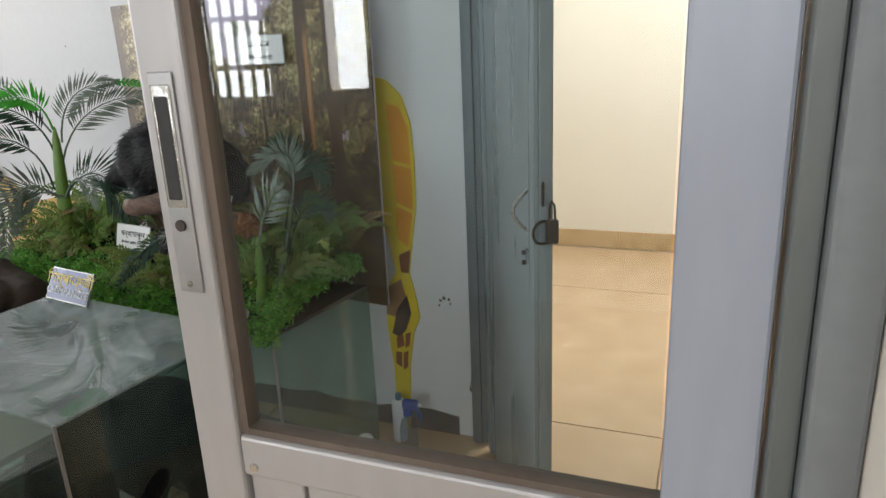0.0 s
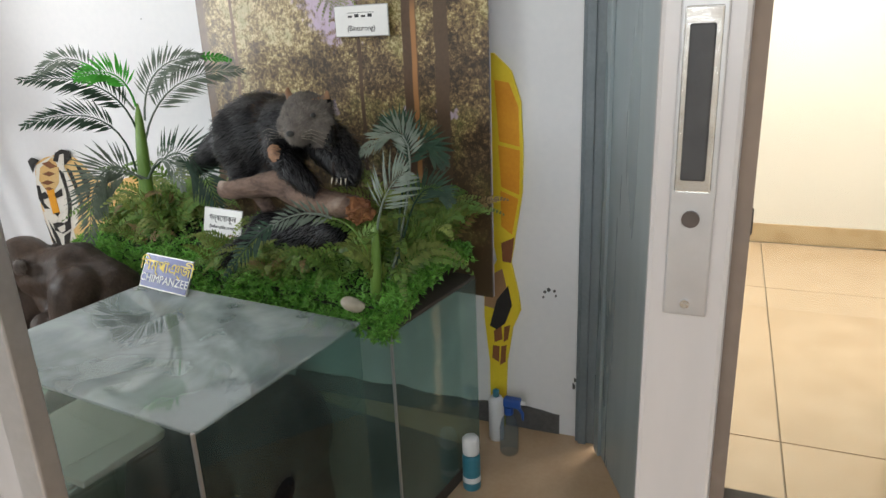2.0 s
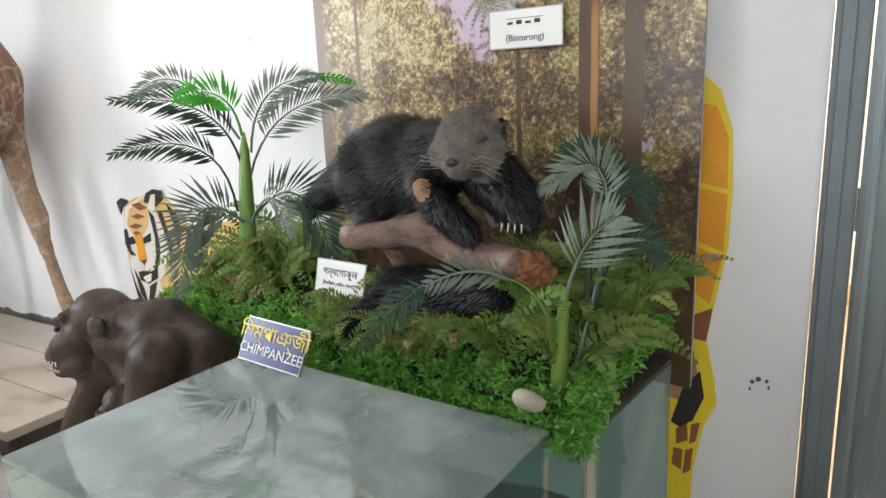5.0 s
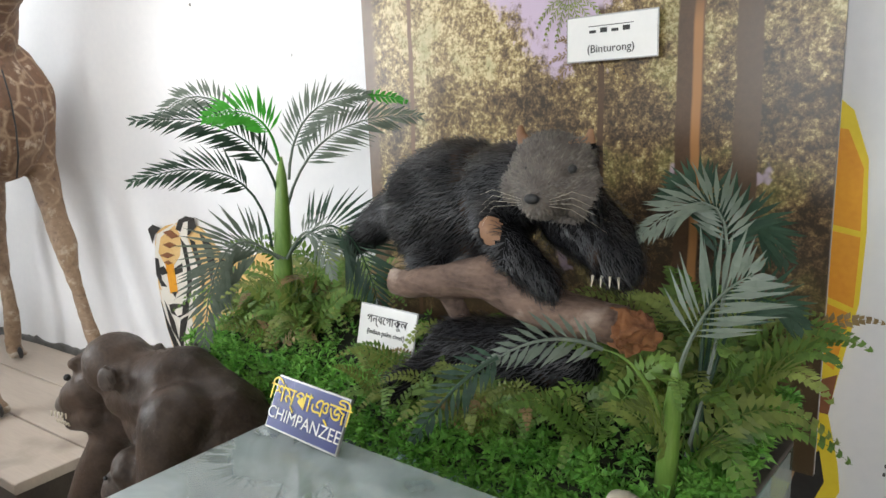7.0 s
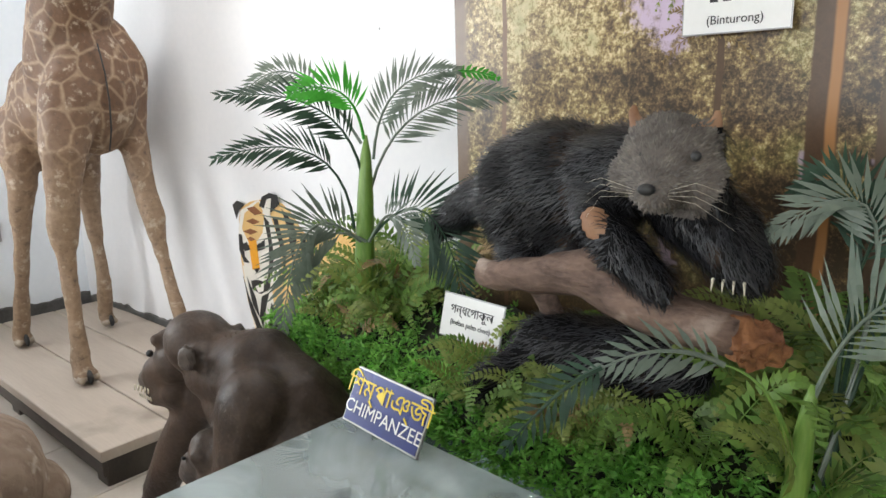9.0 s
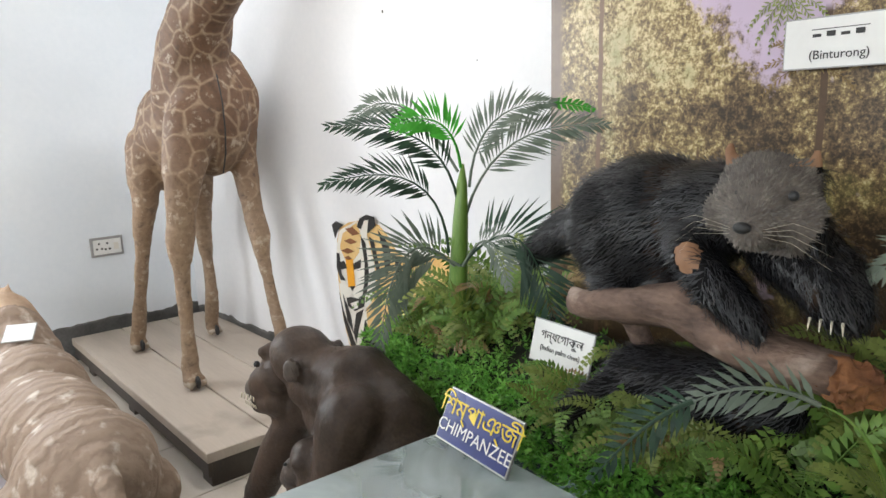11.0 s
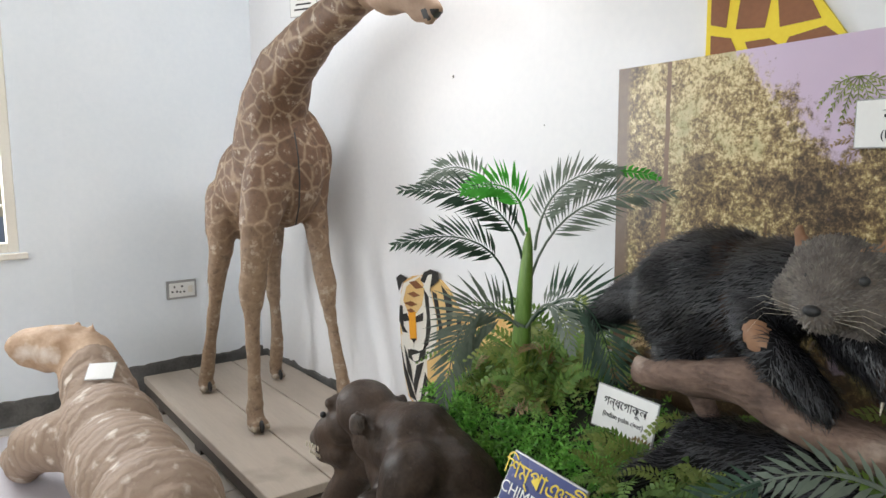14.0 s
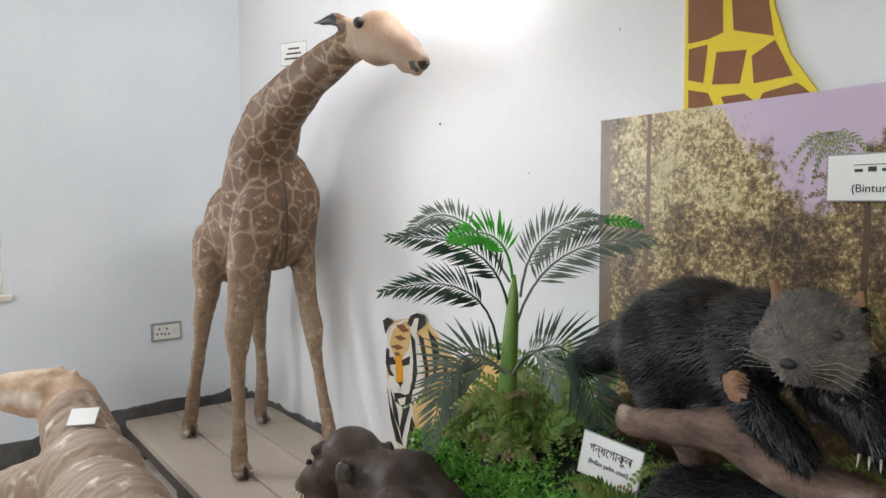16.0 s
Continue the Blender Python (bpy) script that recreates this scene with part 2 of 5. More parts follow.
PAINT_BROWN = mat("brown_paint", (0.20, 0.07, 0.025), (0.28, 0.11, 0.04), 0.55, scale=4)
PAINT_TAN = mat("tan_paint", (0.34, 0.19, 0.09), (0.42, 0.25, 0.13), 0.55, scale=4)
PAINT_BLACK = mat("black_paint", (0.015, 0.013, 0.012), (0.03, 0.028, 0.025), 0.55, scale=4)
PAINT_WHITE = mat("off_white_paint", (0.74, 0.70, 0.62), (0.8, 0.77, 0.7), 0.55, scale=4)
BOTTLE_WHITE = mat("white_bottle_plastic", (0.7, 0.72, 0.74), (0.78, 0.8, 0.82), 0.3)
BOTTLE_TEAL = mat("teal_bottle_label", (0.03, 0.17, 0.24), (0.05, 0.24, 0.32), 0.35)
BOTTLE_BLUE = mat("blue_trigger_plastic", (0.015, 0.07, 0.32), (0.03, 0.11, 0.42), 0.35)
CLEAR_PLASTIC = glass("clear_bottle_plastic", (0.75, 0.83, 0.9), 0.04, 0.15)
STONE = mat("pale_pebble", (0.40, 0.36, 0.28), (0.52, 0.47, 0.38), 0.8, scale=18, bump=0.2)
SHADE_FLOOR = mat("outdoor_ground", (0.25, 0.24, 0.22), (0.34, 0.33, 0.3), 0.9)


def giraffe_hide():
    m, t, b = _nodes("giraffe_patched_hide")
    n, k = t.nodes, t.links.new
    co = n.new("ShaderNodeTexCoord")
    nz = n.new("ShaderNodeTexNoise")
    nz.inputs["Scale"].default_value = 9
    k(co.outputs["Object"], nz.inputs["Vector"])
    mv = n.new("ShaderNodeMix")
    mv.data_type = "VECTOR"
    mv.inputs["Factor"].default_value = 0.045
    k(co.outputs["Object"], mv.inputs["A"])
    k(nz.outputs["Color"], mv.inputs["B"])
    vo = n.new("ShaderNodeTexVoronoi")
    vo.feature = "DISTANCE_TO_EDGE"
    vo.inputs["Scale"].default_value = 11.5
    k(mv.outputs["Result"], vo.inputs["Vector"])
    # patches fade down the legs
    sx = n.new("ShaderNodeSeparateXYZ")
    k(co.outputs["Object"], sx.inputs[0])
    fade = n.new("ShaderNodeMapRange")
    fade.inputs["From Min"].default_value, fade.inputs["From Max"].default_value = 0.95, 1.35
    fade.inputs["To Min"].default_value, fade.inputs["To Max"].default_value = 0.12, 1.0
    k(sx.outputs["Z"], fade.inputs["Value"])
    r = n.new("ShaderNodeValToRGB")
    r.color_ramp.elements[0].position, r.color_ramp.elements[1].position = 0.02, 0.085
    k(vo.outputs["Distance"], r.inputs["Fac"])
    hair = n.new("ShaderNodeTexNoise")
    hair.inputs["Scale"].default_value, hair.inputs["Detail"].default_value = 45, 8
    k(co.outputs["Object"], hair.inputs["Vector"])
    base, patch = n.new("ShaderNodeMix"), n.new("ShaderNodeMix")
    for q, a, c in ((base, (0.15, 0.092, 0.055), (0.40, 0.285, 0.185)), (patch, (0.085, 0.045, 0.024), (0.185, 0.10, 0.055))):
        q.data_type = "RGBA"
        q.inputs["A"].default_value, q.inputs["B"].default_value = (*a, 1), (*c, 1)
        k(hair.outputs["Fac"], q.inputs["Factor"])
    mu = n.new("ShaderNodeMath")
    mu.operation = "MULTIPLY"
    k(r.outputs["Color"], mu.inputs[0])
    k(fade.outputs["Result"], mu.inputs[1])
    mx = n.new("ShaderNodeMix")
    mx.data_type = "RGBA"
    k(mu.outputs[0], mx.inputs["Factor"])
    k(base.outputs["Result"], mx.inputs["A"])
    k(patch.outputs["Result"], mx.inputs["B"])
    # bald pale scuffs and dark scabs
    wear = n.new("ShaderNodeTexNoise")
    wear.inputs["Scale"].default_value, wear.inputs["Detail"].default_value, wear.inputs["Roughness"].default_value = 22, 9, 0.7
    k(co.outputs["Object"], wear.inputs["Vector"])
    col = mx.outputs["Result"]
    for lo, hi, c in ((0.56, 0.66, (0.52, 0.43, 0.33)), (0.43, 0.34, (0.07, 0.042, 0.028))):
        wr, wm = n.new("ShaderNodeMapRange"), n.new("ShaderNodeMix")
        wr.inputs["From Min"].default_value, wr.inputs["From Max"].default_value, wr.inputs["To Max"].default_value = lo, hi, 0.7
        k(wear.outputs["Fac"], wr.inputs["Value"])
        wm.data_type = "RGBA"
        k(wr.outputs["Result"], wm.inputs["Factor"])
        k(col, wm.inputs["A"])
        wm.inputs["B"].default_value = (*c, 1)
        col = wm.outputs["Result"]
    k(col, b.inputs["Base Color"])
    b.inputs["Roughness"].default_value = 0.65
    bp = n.new("ShaderNodeBump")
    bp.inputs["Strength"].default_value, bp.inputs["Distance"].default_value = 0.5, 0.008
    k(hair.outputs["Fac"], bp.inputs["Height"])
    k(bp.outputs["Normal"], b.inputs["Normal"])
    return m


def tiger_hide():
    """Faded hide: transverse wrinkles in rust lines, bald white scuffs."""
    m, t, b = _nodes("faded_wrinkled_tan_hide")
    n, k = t.nodes, t.links.new
    co = n.new("ShaderNodeTexCoord")
    wv = n.new("ShaderNodeTexWave")
    wv.bands_direction = "X"
    wv.inputs["Scale"].default_value, wv.inputs["Distortion"].default_value = 7.0, 5.0
    wv.inputs["Detail"].default_value, wv.inputs["Detail Scale"].default_value = 6, 3.2
    k(co.outputs["Object"], wv.inputs["Vector"])
    r = n.new("ShaderNodeValToRGB")
    e = r.color_ramp.elements
    e[0].position, e[0].color = 0.0, (0.265, 0.19, 0.138, 1)
    e[1].position, e[1].color = 0.25, (0.29, 0.21, 0.155, 1)
    e.new(1.0).color = (0.315, 0.232, 0.172, 1)
    k(wv.outputs["Fac"], r.inputs["Fac"])
    nz = n.new("ShaderNodeTexNoise")
    nz.inputs["Scale"].default_value, nz.inputs["Detail"].default_value = 17, 8
    k(co.outputs["Object"], nz.inputs["Vector"])
    sr = n.new("ShaderNodeValToRGB")
    sr.color_ramp.elements[0].position, sr.color_ramp.elements[1].position = 0.58, 0.72
    k(nz.outputs["Fac"], sr.inputs["Fac"])
    mx = n.new("ShaderNodeMix")
    mx.data_type = "RGBA"
    k(sr.outputs["Color"], mx.inputs["Factor"])
    k(r.outputs["Color"], mx.inputs["A"])
    mx.inputs["B"].default_value = (0.62, 0.54, 0.46, 1)
    k(mx.outputs["Result"], b.inputs["Base Color"])
    b.inputs["Roughness"].default_value = 0.7
    bp = n.new("ShaderNodeBump")
    bp.inputs["Strength"].default_value, bp.inputs["Distance"].default_value = 0.5, 0.008
    k(wv.outputs["Fac"], bp.inputs["Height"])
    k(bp.outputs["Normal"], b.inputs["Normal"])
    return m


def forest_print():
    """A printed photograph of a forest: ochre foliage, lavender sky gaps, dark trunks. Local x 0..1.215, z 0..1.09."""
    m, t, b = _nodes("forest_print")
    n, k = t.nodes, t.links.new

    def math_(op, a, c=None, d=None):
        q = n.new("ShaderNodeMath")
        q.operation = op
        for i, v in enumerate((a, c, d)):
            if v is None:
                continue
            if isinstance(v, (int, float)):
                q.inputs[i].default_value = v
            else:
                k(v, q.inputs[i])
        return q.outputs[0]

    def step(v, lo, hi):
        q = n.new("ShaderNodeMapRange")
        q.interpolation_type = "SMOOTHSTEP"
        q.inputs["From Min"].default_value, q.inputs["From Max"].default_value = lo, hi
        k(v, q.inputs["Value"])
        return q.outputs["Result"]

    def mix(f, a, c):
        q = n.new("ShaderNodeMix")
        q.data_type = "RGBA"
        for s, v in (("Factor", f), ("A", a), ("B", c)):
            if isinstance(v, tuple):
                q.inputs[s].default_value = (*v, 1)
            elif isinstance(v, float):
                q.inputs[s].default_value = v
            else:
                k(v, q.inputs[s])
        return q.outputs["Result"]

    def noise_(s, detail=8, rough=0.6):
        q = n.new("ShaderNodeTexNoise")
        q.inputs["Scale"].default_value, q.inputs["Detail"].default_value, q.inputs["Roughness"].default_value = s, detail, rough
        k(co.outputs["Object"], q.inputs["Vector"])
        return q.outputs["Fac"]

    co = n.new("ShaderNodeTexCoord")
    sx = n.new("ShaderNodeSeparateXYZ")
    k(co.outputs["Object"], sx.inputs[0])
    x, z = sx.outputs["X"], sx.outputs["Z"]
    leaf, clump, mid = noise_(85, 5, 0.8), noise_(6), noise_(26, 8, 0.75)
    v = n.new("ShaderNodeTexVoronoi")
    v.inputs["Scale"].default_value = 60
    k(co.outputs["Object"], v.inputs["Vector"])
    tone = math_("ADD", math_("MULTIPLY", math_("SUBTRACT", leaf, 0.17), 1.35), math_("MULTIPLY", mid, 0.7))
    tone = math_("ADD", tone, math_("MULTIPLY", math_("SUBTRACT", clump, 0.5), 1.1))
    tone = math_("ADD", tone, math_("MULTIPLY", math_("SUBTRACT", z, 0.72), 0.3))
    tone = math_("SUBTRACT", tone, math_("MULTIPLY", step(x, 0.35, 1.0), 0.10))
    r = n.new("ShaderNodeValToRGB")
    e = r.color_ramp.elements
    e[0].position, e[0].color = 0.56, (0.040, 0.026, 0.017, 1)
    e[1].position, e[1].color = 0.76, (0.17, 0.112, 0.055, 1)
    e.new(0.88).color = (0.37, 0.27, 0.115, 1)
    e.new(1.0).color = (0.70, 0.59, 0.34, 1)
    k(tone, r.inputs["Fac"])
    green = mix(step(clump, 0.5, 0.7), r.outputs["Color"], mix(0.55, r.outputs["Color"], (0.10, 0.13, 0.03)))
    low = mix(math_("MULTIPLY", step(z, 0.55, 0.15), 0.45), green, (0.13, 0.085, 0.04))
    # sky gaps along the top middle
    edge = math_("ADD", math_("MULTIPLY", mid, 0.35), math_("MULTIPLY", clump, 0.35))
    arch = math_("SUBTRACT", z, math_("MULTIPLY", math_("ABSOLUTE", math_("SUBTRACT", x, 0.63)), 1.25))
    skyf = step(math_("ADD", arch, edge), 1.13, 1.19)
    pic = mix(skyf, low, (0.56, 0.45, 0.58))
    hole = math_("MULTIPLY", step(noise_(9, 3), 0.64, 0.68), step(x, 0.5, 0.7))
    pic = mix(math_("MULTIPLY", hole, 0.8), pic, (0.48, 0.38, 0.48))
    wob = math_("MULTIPLY", math_("SUBTRACT", noise_(4, 2), 0.5), 0.02)
    xx = math_("ADD", x, wob)
    for x0, w, top, dark in ((0.175, 0.008, 2.0, (0.16, 0.09, 0.05)), (0.74, 0.008, 0.98, (0.05, 0.03, 0.02)), (0.47, 0.004, 0.7, (0.10, 0.06, 0.03)), (0.94, 0.030, 2.0, (0.045, 0.024, 0.014)), (1.055, 0.027, 2.0, (0.055, 0.038, 0.026))):
        d = math_("ABSOLUTE", math_("SUBTRACT", xx, x0))
        f = math_("MULTIPLY", step(d, w, w * 0.8), step(z, top, top - 0.02))
        pic = mix(f, pic, mix(math_("MULTIPLY", leaf, 0.5), dark, (0.22, 0.13, 0.07)))
    d = math_("ABSOLUTE", math_("SUBTRACT", xx, 0.955))
    pic = mix(math_("MULTIPLY", step(d, 0.012, 0.006), step(z, 1.0, 0.9)), pic, (0.36, 0.17, 0.06))
    pic = mix(step(x, 0.055, 0.03), pic, mix(mid, (0.10, 0.06, 0.04), (0.22, 0.15, 0.10)))
    k(pic, b.inputs["Base Color"])
    b.inputs["Roughness"].default_value = 0.32
    return m


GIRAFFE, TIGER, FOREST = giraffe_hide(), tiger_hide(), forest_print()

# ---- tools ----
def mesh_of(name, bm, *materials, smooth=False):
    me = bpy.data.meshes.new(name)
    bmesh.ops.recalc_face_normals(bm, faces=bm.faces)
    bm.to_mesh(me)
    bm.free()
    for m in materials:
        me.materials.append(m)
    if smooth:
        me.shade_smooth()
    return me


def thing(name, at=(0, 0, 0), rz=0.0, label="", category="", group="", kind=""):
    ob = new(name)
    ob.empty_display_size = 0.1
    ob.matrix_world = pose(*at, 0, 0, rz)
    return tagged(ob, label, category, group, kind)


def part(name, bm, material, parent, label="", smooth=False):
    ob = new(name, mesh_of(name, bm, *(material if isinstance(material, tuple) else (material,)), smooth=smooth))
    ob.parent = parent
    return tagged(ob, label)


def solo(name, bm, material, label="", category="", group="", kind="", smooth=False, at=None):
    ob = new(name, mesh_of(name, bm, *(material if isinstance(material, tuple) else (material,)), smooth=smooth))
    if at is not None:
        ob.matrix_world = at
    return tagged(ob, label, category, group, kind)


def box(a, b, bevel=0.0, bm=None, m=None):
    bm = bm or bmesh.new()
    c = [(p + q) / 2 for p, q in zip(a, b)]
    s = [abs(q - p) for p, q in zip(a, b)]
    got = bmesh.ops.create_cube(bm, size=1, matrix=(m or Matrix()) @ Matrix.Translation(c) @ Matrix.Diagonal((*s, 1)))
    if bevel:
        vs = set(got["verts"])
        bmesh.ops.bevel(bm, geom=[e for e in bm.edges if e.verts[0] in vs and e.verts[1] in vs], offset=bevel, segments=2, affect="EDGES", profile=0.5)
    return bm


def cyl(p, q, r, r2=None, n=16, bm=None, cap=True):
    bm = bm or bmesh.new()
    p, q = Vector(p), Vector(q)
    turn = (q - p).to_track_quat("Z", "Y").to_matrix().to_4x4()
    bmesh.ops.create_cone(bm, cap_ends=cap, segments=n, radius1=r, radius2=r if r2 is None else r2, depth=(q - p).length, matrix=Matrix.Translation((p + q) / 2) @ turn)
    return bm


def lathe(profile, n=20, bm=None, m=None):
    bm = bm or bmesh.new()
    m = m or Matrix()
    rings = [[bm.verts.new(m @ Vector((r * math.cos(2 * math.pi * i / n), r * math.sin(2 * math.pi * i / n), z))) for i in range(n)] for r, z in profile]
    for a, b in zip(rings, rings[1:]):
        for i in range(n):
            bm.faces.new((a[i], a[(i + 1) % n], b[(i + 1) % n], b[i]))
    bm.faces.new(rings[0][::-1])
    bm.faces.new(rings[-1])
    return bm


def tube(points, radii, n=8, bm=None, cap=True):
    bm = bm or bmesh.new()
    pts = [Vector(p) for p in points]
    rings = []
    for i, p in enumerate(pts):
        d = (pts[min(i + 1, len(pts) - 1)] - pts[max(i - 1, 0)]).normalized()
        u = d.cross(Vector((0.13, 0.31, 0.94))).normalized()
        w = d.cross(u)
        r = radii[i] if hasattr(radii, "__len__") else radii
        rings.append([bm.verts.new(p + r * (math.cos(2 * math.pi * k / n) * u + math.sin(2 * math.pi * k / n) * w)) for k in range(n)])
    for a, b in zip(rings, rings[1:]):
        for i in range(n):
            bm.faces.new((a[i], a[(i + 1) % n], b[(i + 1) % n], b[i]))
    if cap:
        bm.faces.new(rings[0][::-1])
        bm.faces.new(rings[-1])
    return bm


def ring(centre, r, thick, axis, n=20, bm=None):
    u = Vector(axis).orthogonal().normalized()
    w = Vector(axis).normalized().cross(u)
    pts = [Vector(centre) + r * (math.cos(2 * math.pi * i / n) * u + math.sin(2 * math.pi * i / n) * w) for i in range(n + 1)]
    return tube(pts, thick, 8, bm)


def organic(name, limbs, voxel, rough=0.004, freq=14.0, smooth=6):
    """One closed skin round a set of tapered limbs (point, radius, point, radius) and ellipsoids (centre, (rx, ry, rz), turn)."""
    bm = bmesh.new()
    for limb in limbs:
        if len(limb) == 4:
            p, r, q, s = Vector(limb[0]), limb[1], Vector(limb[2]), limb[3]
            steps = max(2, int((q - p).length / (0.45 * min(r, s))) + 1)
            for i in range(steps + 1):
                f = i / steps
                bmesh.ops.create_icosphere(bm, subdivisions=2, radius=r + (s - r) * f, matrix=Matrix.Translation(p.lerp(q, f)))
        else:
            c, radii, turn = limb
            bmesh.ops.create_icosphere(bm, subdivisions=3, radius=1, matrix=pose(*c, *turn) @ Matrix.Diagonal((*radii, 1)))
    ob = new(name, mesh_of(name + "_core", bm))
    md = ob.modifiers.new("skin", "REMESH")
    md.mode, md.voxel_size = "VOXEL", voxel
    sm = ob.modifiers.new("soft", "SMOOTH")
    sm.factor, sm.iterations = 0.5, smooth
    deps = bpy.context.evaluated_depsgraph_get()
    me = bpy.data.meshes.new_from_object(ob.evaluated_get(deps))
    ob.modifiers.clear()
    ob.data = me
    out = bmesh.new()
    out.from_mesh(me)
    for v in out.verts:
        v.co += v.normal * rough * (noise.noise(v.co * freq) + 0.5 * noise.noise(v.co * freq * 3.1))
    out.normal_update()
    return ob, out


def finish(ob, bm, *materials, label="", category="statue"):
    ob.data.materials.clear()
    for m in materials:
        ob.data.materials.append(m)
    bm.to_mesh(ob.data)
    bm.free()
    ob.data.shade_smooth()
    return tagged(ob, label, category)


def fur(bm, count, length, comb, index, where=None, width=0.0022, lift=0.35):
    """Thin tapering hairs on the faces, combed along a direction that may depend on the place."""
    faces = [f for f in bm.faces if where is None or where(f.calc_center_median())]
    rnd = random.Random(5)
    areas = np.cumsum([f.calc_area() for f in faces])
    spots = [(faces[int(np.searchsorted(areas, rnd.random() * areas[-1]))]) for _ in range(count)]
    spots = [(f.verts[0].co.lerp(f.verts[2 % len(f.verts)].co, rnd.random()), f.normal.copy(), f.calc_center_median()) for f in spots]
    for p, nrm, c in spots:
        d = (comb(c) if callable(comb) else Vector(comb))
        d = (d - nrm * d.dot(nrm)).normalized() + Vector([rnd.uniform(-0.35, 0.35) for _ in range(3)])
        l = length * rnd.uniform(0.5, 1.3)
        side = nrm.cross(d).normalized() * width * rnd.uniform(0.6, 1.3)
        mid = p + d * l * 0.55 + nrm * l * lift
        tip = p + d * l * 1.1 + nrm * l * lift * 0.8
        a, b, c2, e, t = (bm.verts.new(q) for q in (p - side, p + side, mid + side * 0.8, mid - side * 0.8, tip))
        for f in (bm.faces.new((a, b, c2, e)), bm.faces.new((e, c2, t))):
            f.material_index = index


def leaf_quad(bm, p, d, nrm, l, w, curl=0.15):
    """A pointed leaf of two segments from p along d."""
    s = d.cross(nrm).normalized() * w
    q = p + d * l * 0.45 - nrm * l * curl * 0.2
    t = p + d * l - nrm * l * curl
    v = [bm.verts.new(x) for x in (p, q - s, q + s, t)]
    bm.faces.new((v[0], v[1], v[2]))
    bm.faces.new((v[1], v[3], v[2]))


def frond(bm, p0, p1, p2, nrm, pairs, l, w, angle=50, start=0.15, stem=0.003, curl=0.2, seed=1, shape=None):
    """A feathered leaf along the curve p0 p1 p2, its blade at right angles to nrm."""
    rnd = random.Random(seed)
    p0, p1, p2, nrm = Vector(p0), Vector(p1), Vector(p2), Vector(nrm).normalized()
    at = lambda f: (1 - f) ** 2 * p0 + 2 * f * (1 - f) * p1 + f * f * p2
    tube([at(i / 10) for i in range(11)], [stem * (1 - 0.75 * i / 10) for i in range(11)], 5, bm)
    for i in range(pairs):
        f = start + (1 - start) * (i + 0.5) / pairs
        p, tan = at(f), (at(min(1, f + 0.01)) - at(f - 0.01)).normalized()
        side = tan.cross(nrm).normalized()
        up = side.cross(tan)
        g = (f - start) / (1 - start)
        size = shape(g) if shape else (0.45 + 0.55 * math.sin(math.pi * min(1, g * 0.9 + 0.12))) * (1 - 0.45 * g * g)
        a = radians(angle + rnd.uniform(-5, 5) - 28 * g)
        for sgn in (-1, 1):
            d = (side * sgn * math.sin(a) + tan * math.cos(a) + up * rnd.uniform(-0.12, 0.18)).normalized()
            leaf_quad(bm, p, d, up, l * size * rnd.uniform(0.85, 1.1), w * rnd.uniform(0.85, 1.15), curl)
    return bm


def letters(name, body, size, material, parent, m, label=""):
    cu = bpy.data.curves.new(name, "FONT")
    cu.body, cu.size, cu.align_x, cu.align_y, cu.resolution_u = body, size, "CENTER", "CENTER", 3
    cu.extrude = 0.0004
    tmp = new(name, cu)
    deps = bpy.context.evaluated_depsgraph_get()
    me = bpy.data.meshes.new_from_object(tmp.evaluated_get(deps))
    bpy.data.objects.remove(tmp)
    me.materials.clear()
    me.materials.append(material)
    ob = new(name, me)
    ob.parent = parent
    ob.matrix_local = m
    return tagged(ob, label)


# ---- structure ----
def wall(name, a, b, material, label):
    return solo(name, box(a, b), material, label, "wall", kind="structure")


solo("ground", box((-30, -40, -0.45), (30, 40, -0.30)), SHADE_FLOOR, "bare grey ground outside the building", "ground", kind="structure")
floor = solo("floor", box((-5.4, -3.2, -0.30), (1.6, 5.2, -0.008)), GROUT, "beige glossy floor tiles with thin dark joints", "floor", kind="structure")
wall("wall_north", (-5.3, 2.2, -0.2), (-1.13, 2.36, 3.0), WHITE_WALL, "white painted plaster wall with scuffs and small holes")
wall("wall_north_lintel", (-1.13, 2.2, 2.14), (-0.065, 2.36, 3.0), WHITE_WALL, "white painted plaster above the doorway")
wall("wall_north_end", (-0.065, 2.2, -0.2), (1.5, 2.36, 3.0), WHITE_WALL, "white painted plaster wall beside the doorway")
wall("wall_west", (-5.3, 1.22, -0.2), (-5.108, 2.2, 3.0), BLUE_WALL, "pale blue painted wall with peeling foot")
wall("wall_west_sill", (-5.3, -3.0, -0.2), (-5.11, 1.22, 1.03), BLUE_WALL, "pale blue wall below the window")
wall("wall_west_pier", (-5.3, 1.01, 1.03), (-5.11, 1.22, 2.45), BLUE_WALL, "pale blue wall strip beside the window, stained")
wall("wall_west_far", (-5.3, -3.0, 1.03), (-5.11, -0.25, 2.45), BLUE_WALL, "pale blue wall past the window")
wall("wall_west_head", (-5.3, -3.0, 2.45), (-5.11, 1.22, 3.0), BLUE_WALL, "pale blue wall above the window")
wall("wall_east", (1.4, -3.0, -0.2), (1.55, 5.0, 3.0), CREAM_WALL, "cream painted side wall")
wall("wall_corridor_north", (-2.4, 4.9, -0.2), (1.5, 5.05, 3.0), CREAM_WALL, "cream painted corridor wall under warm light")
wall("wall_corridor_west", (-2.4, 2.36, -0.2), (-2.25, 4.9, 3.0), CREAM_WALL, "cream painted corridor end wall")
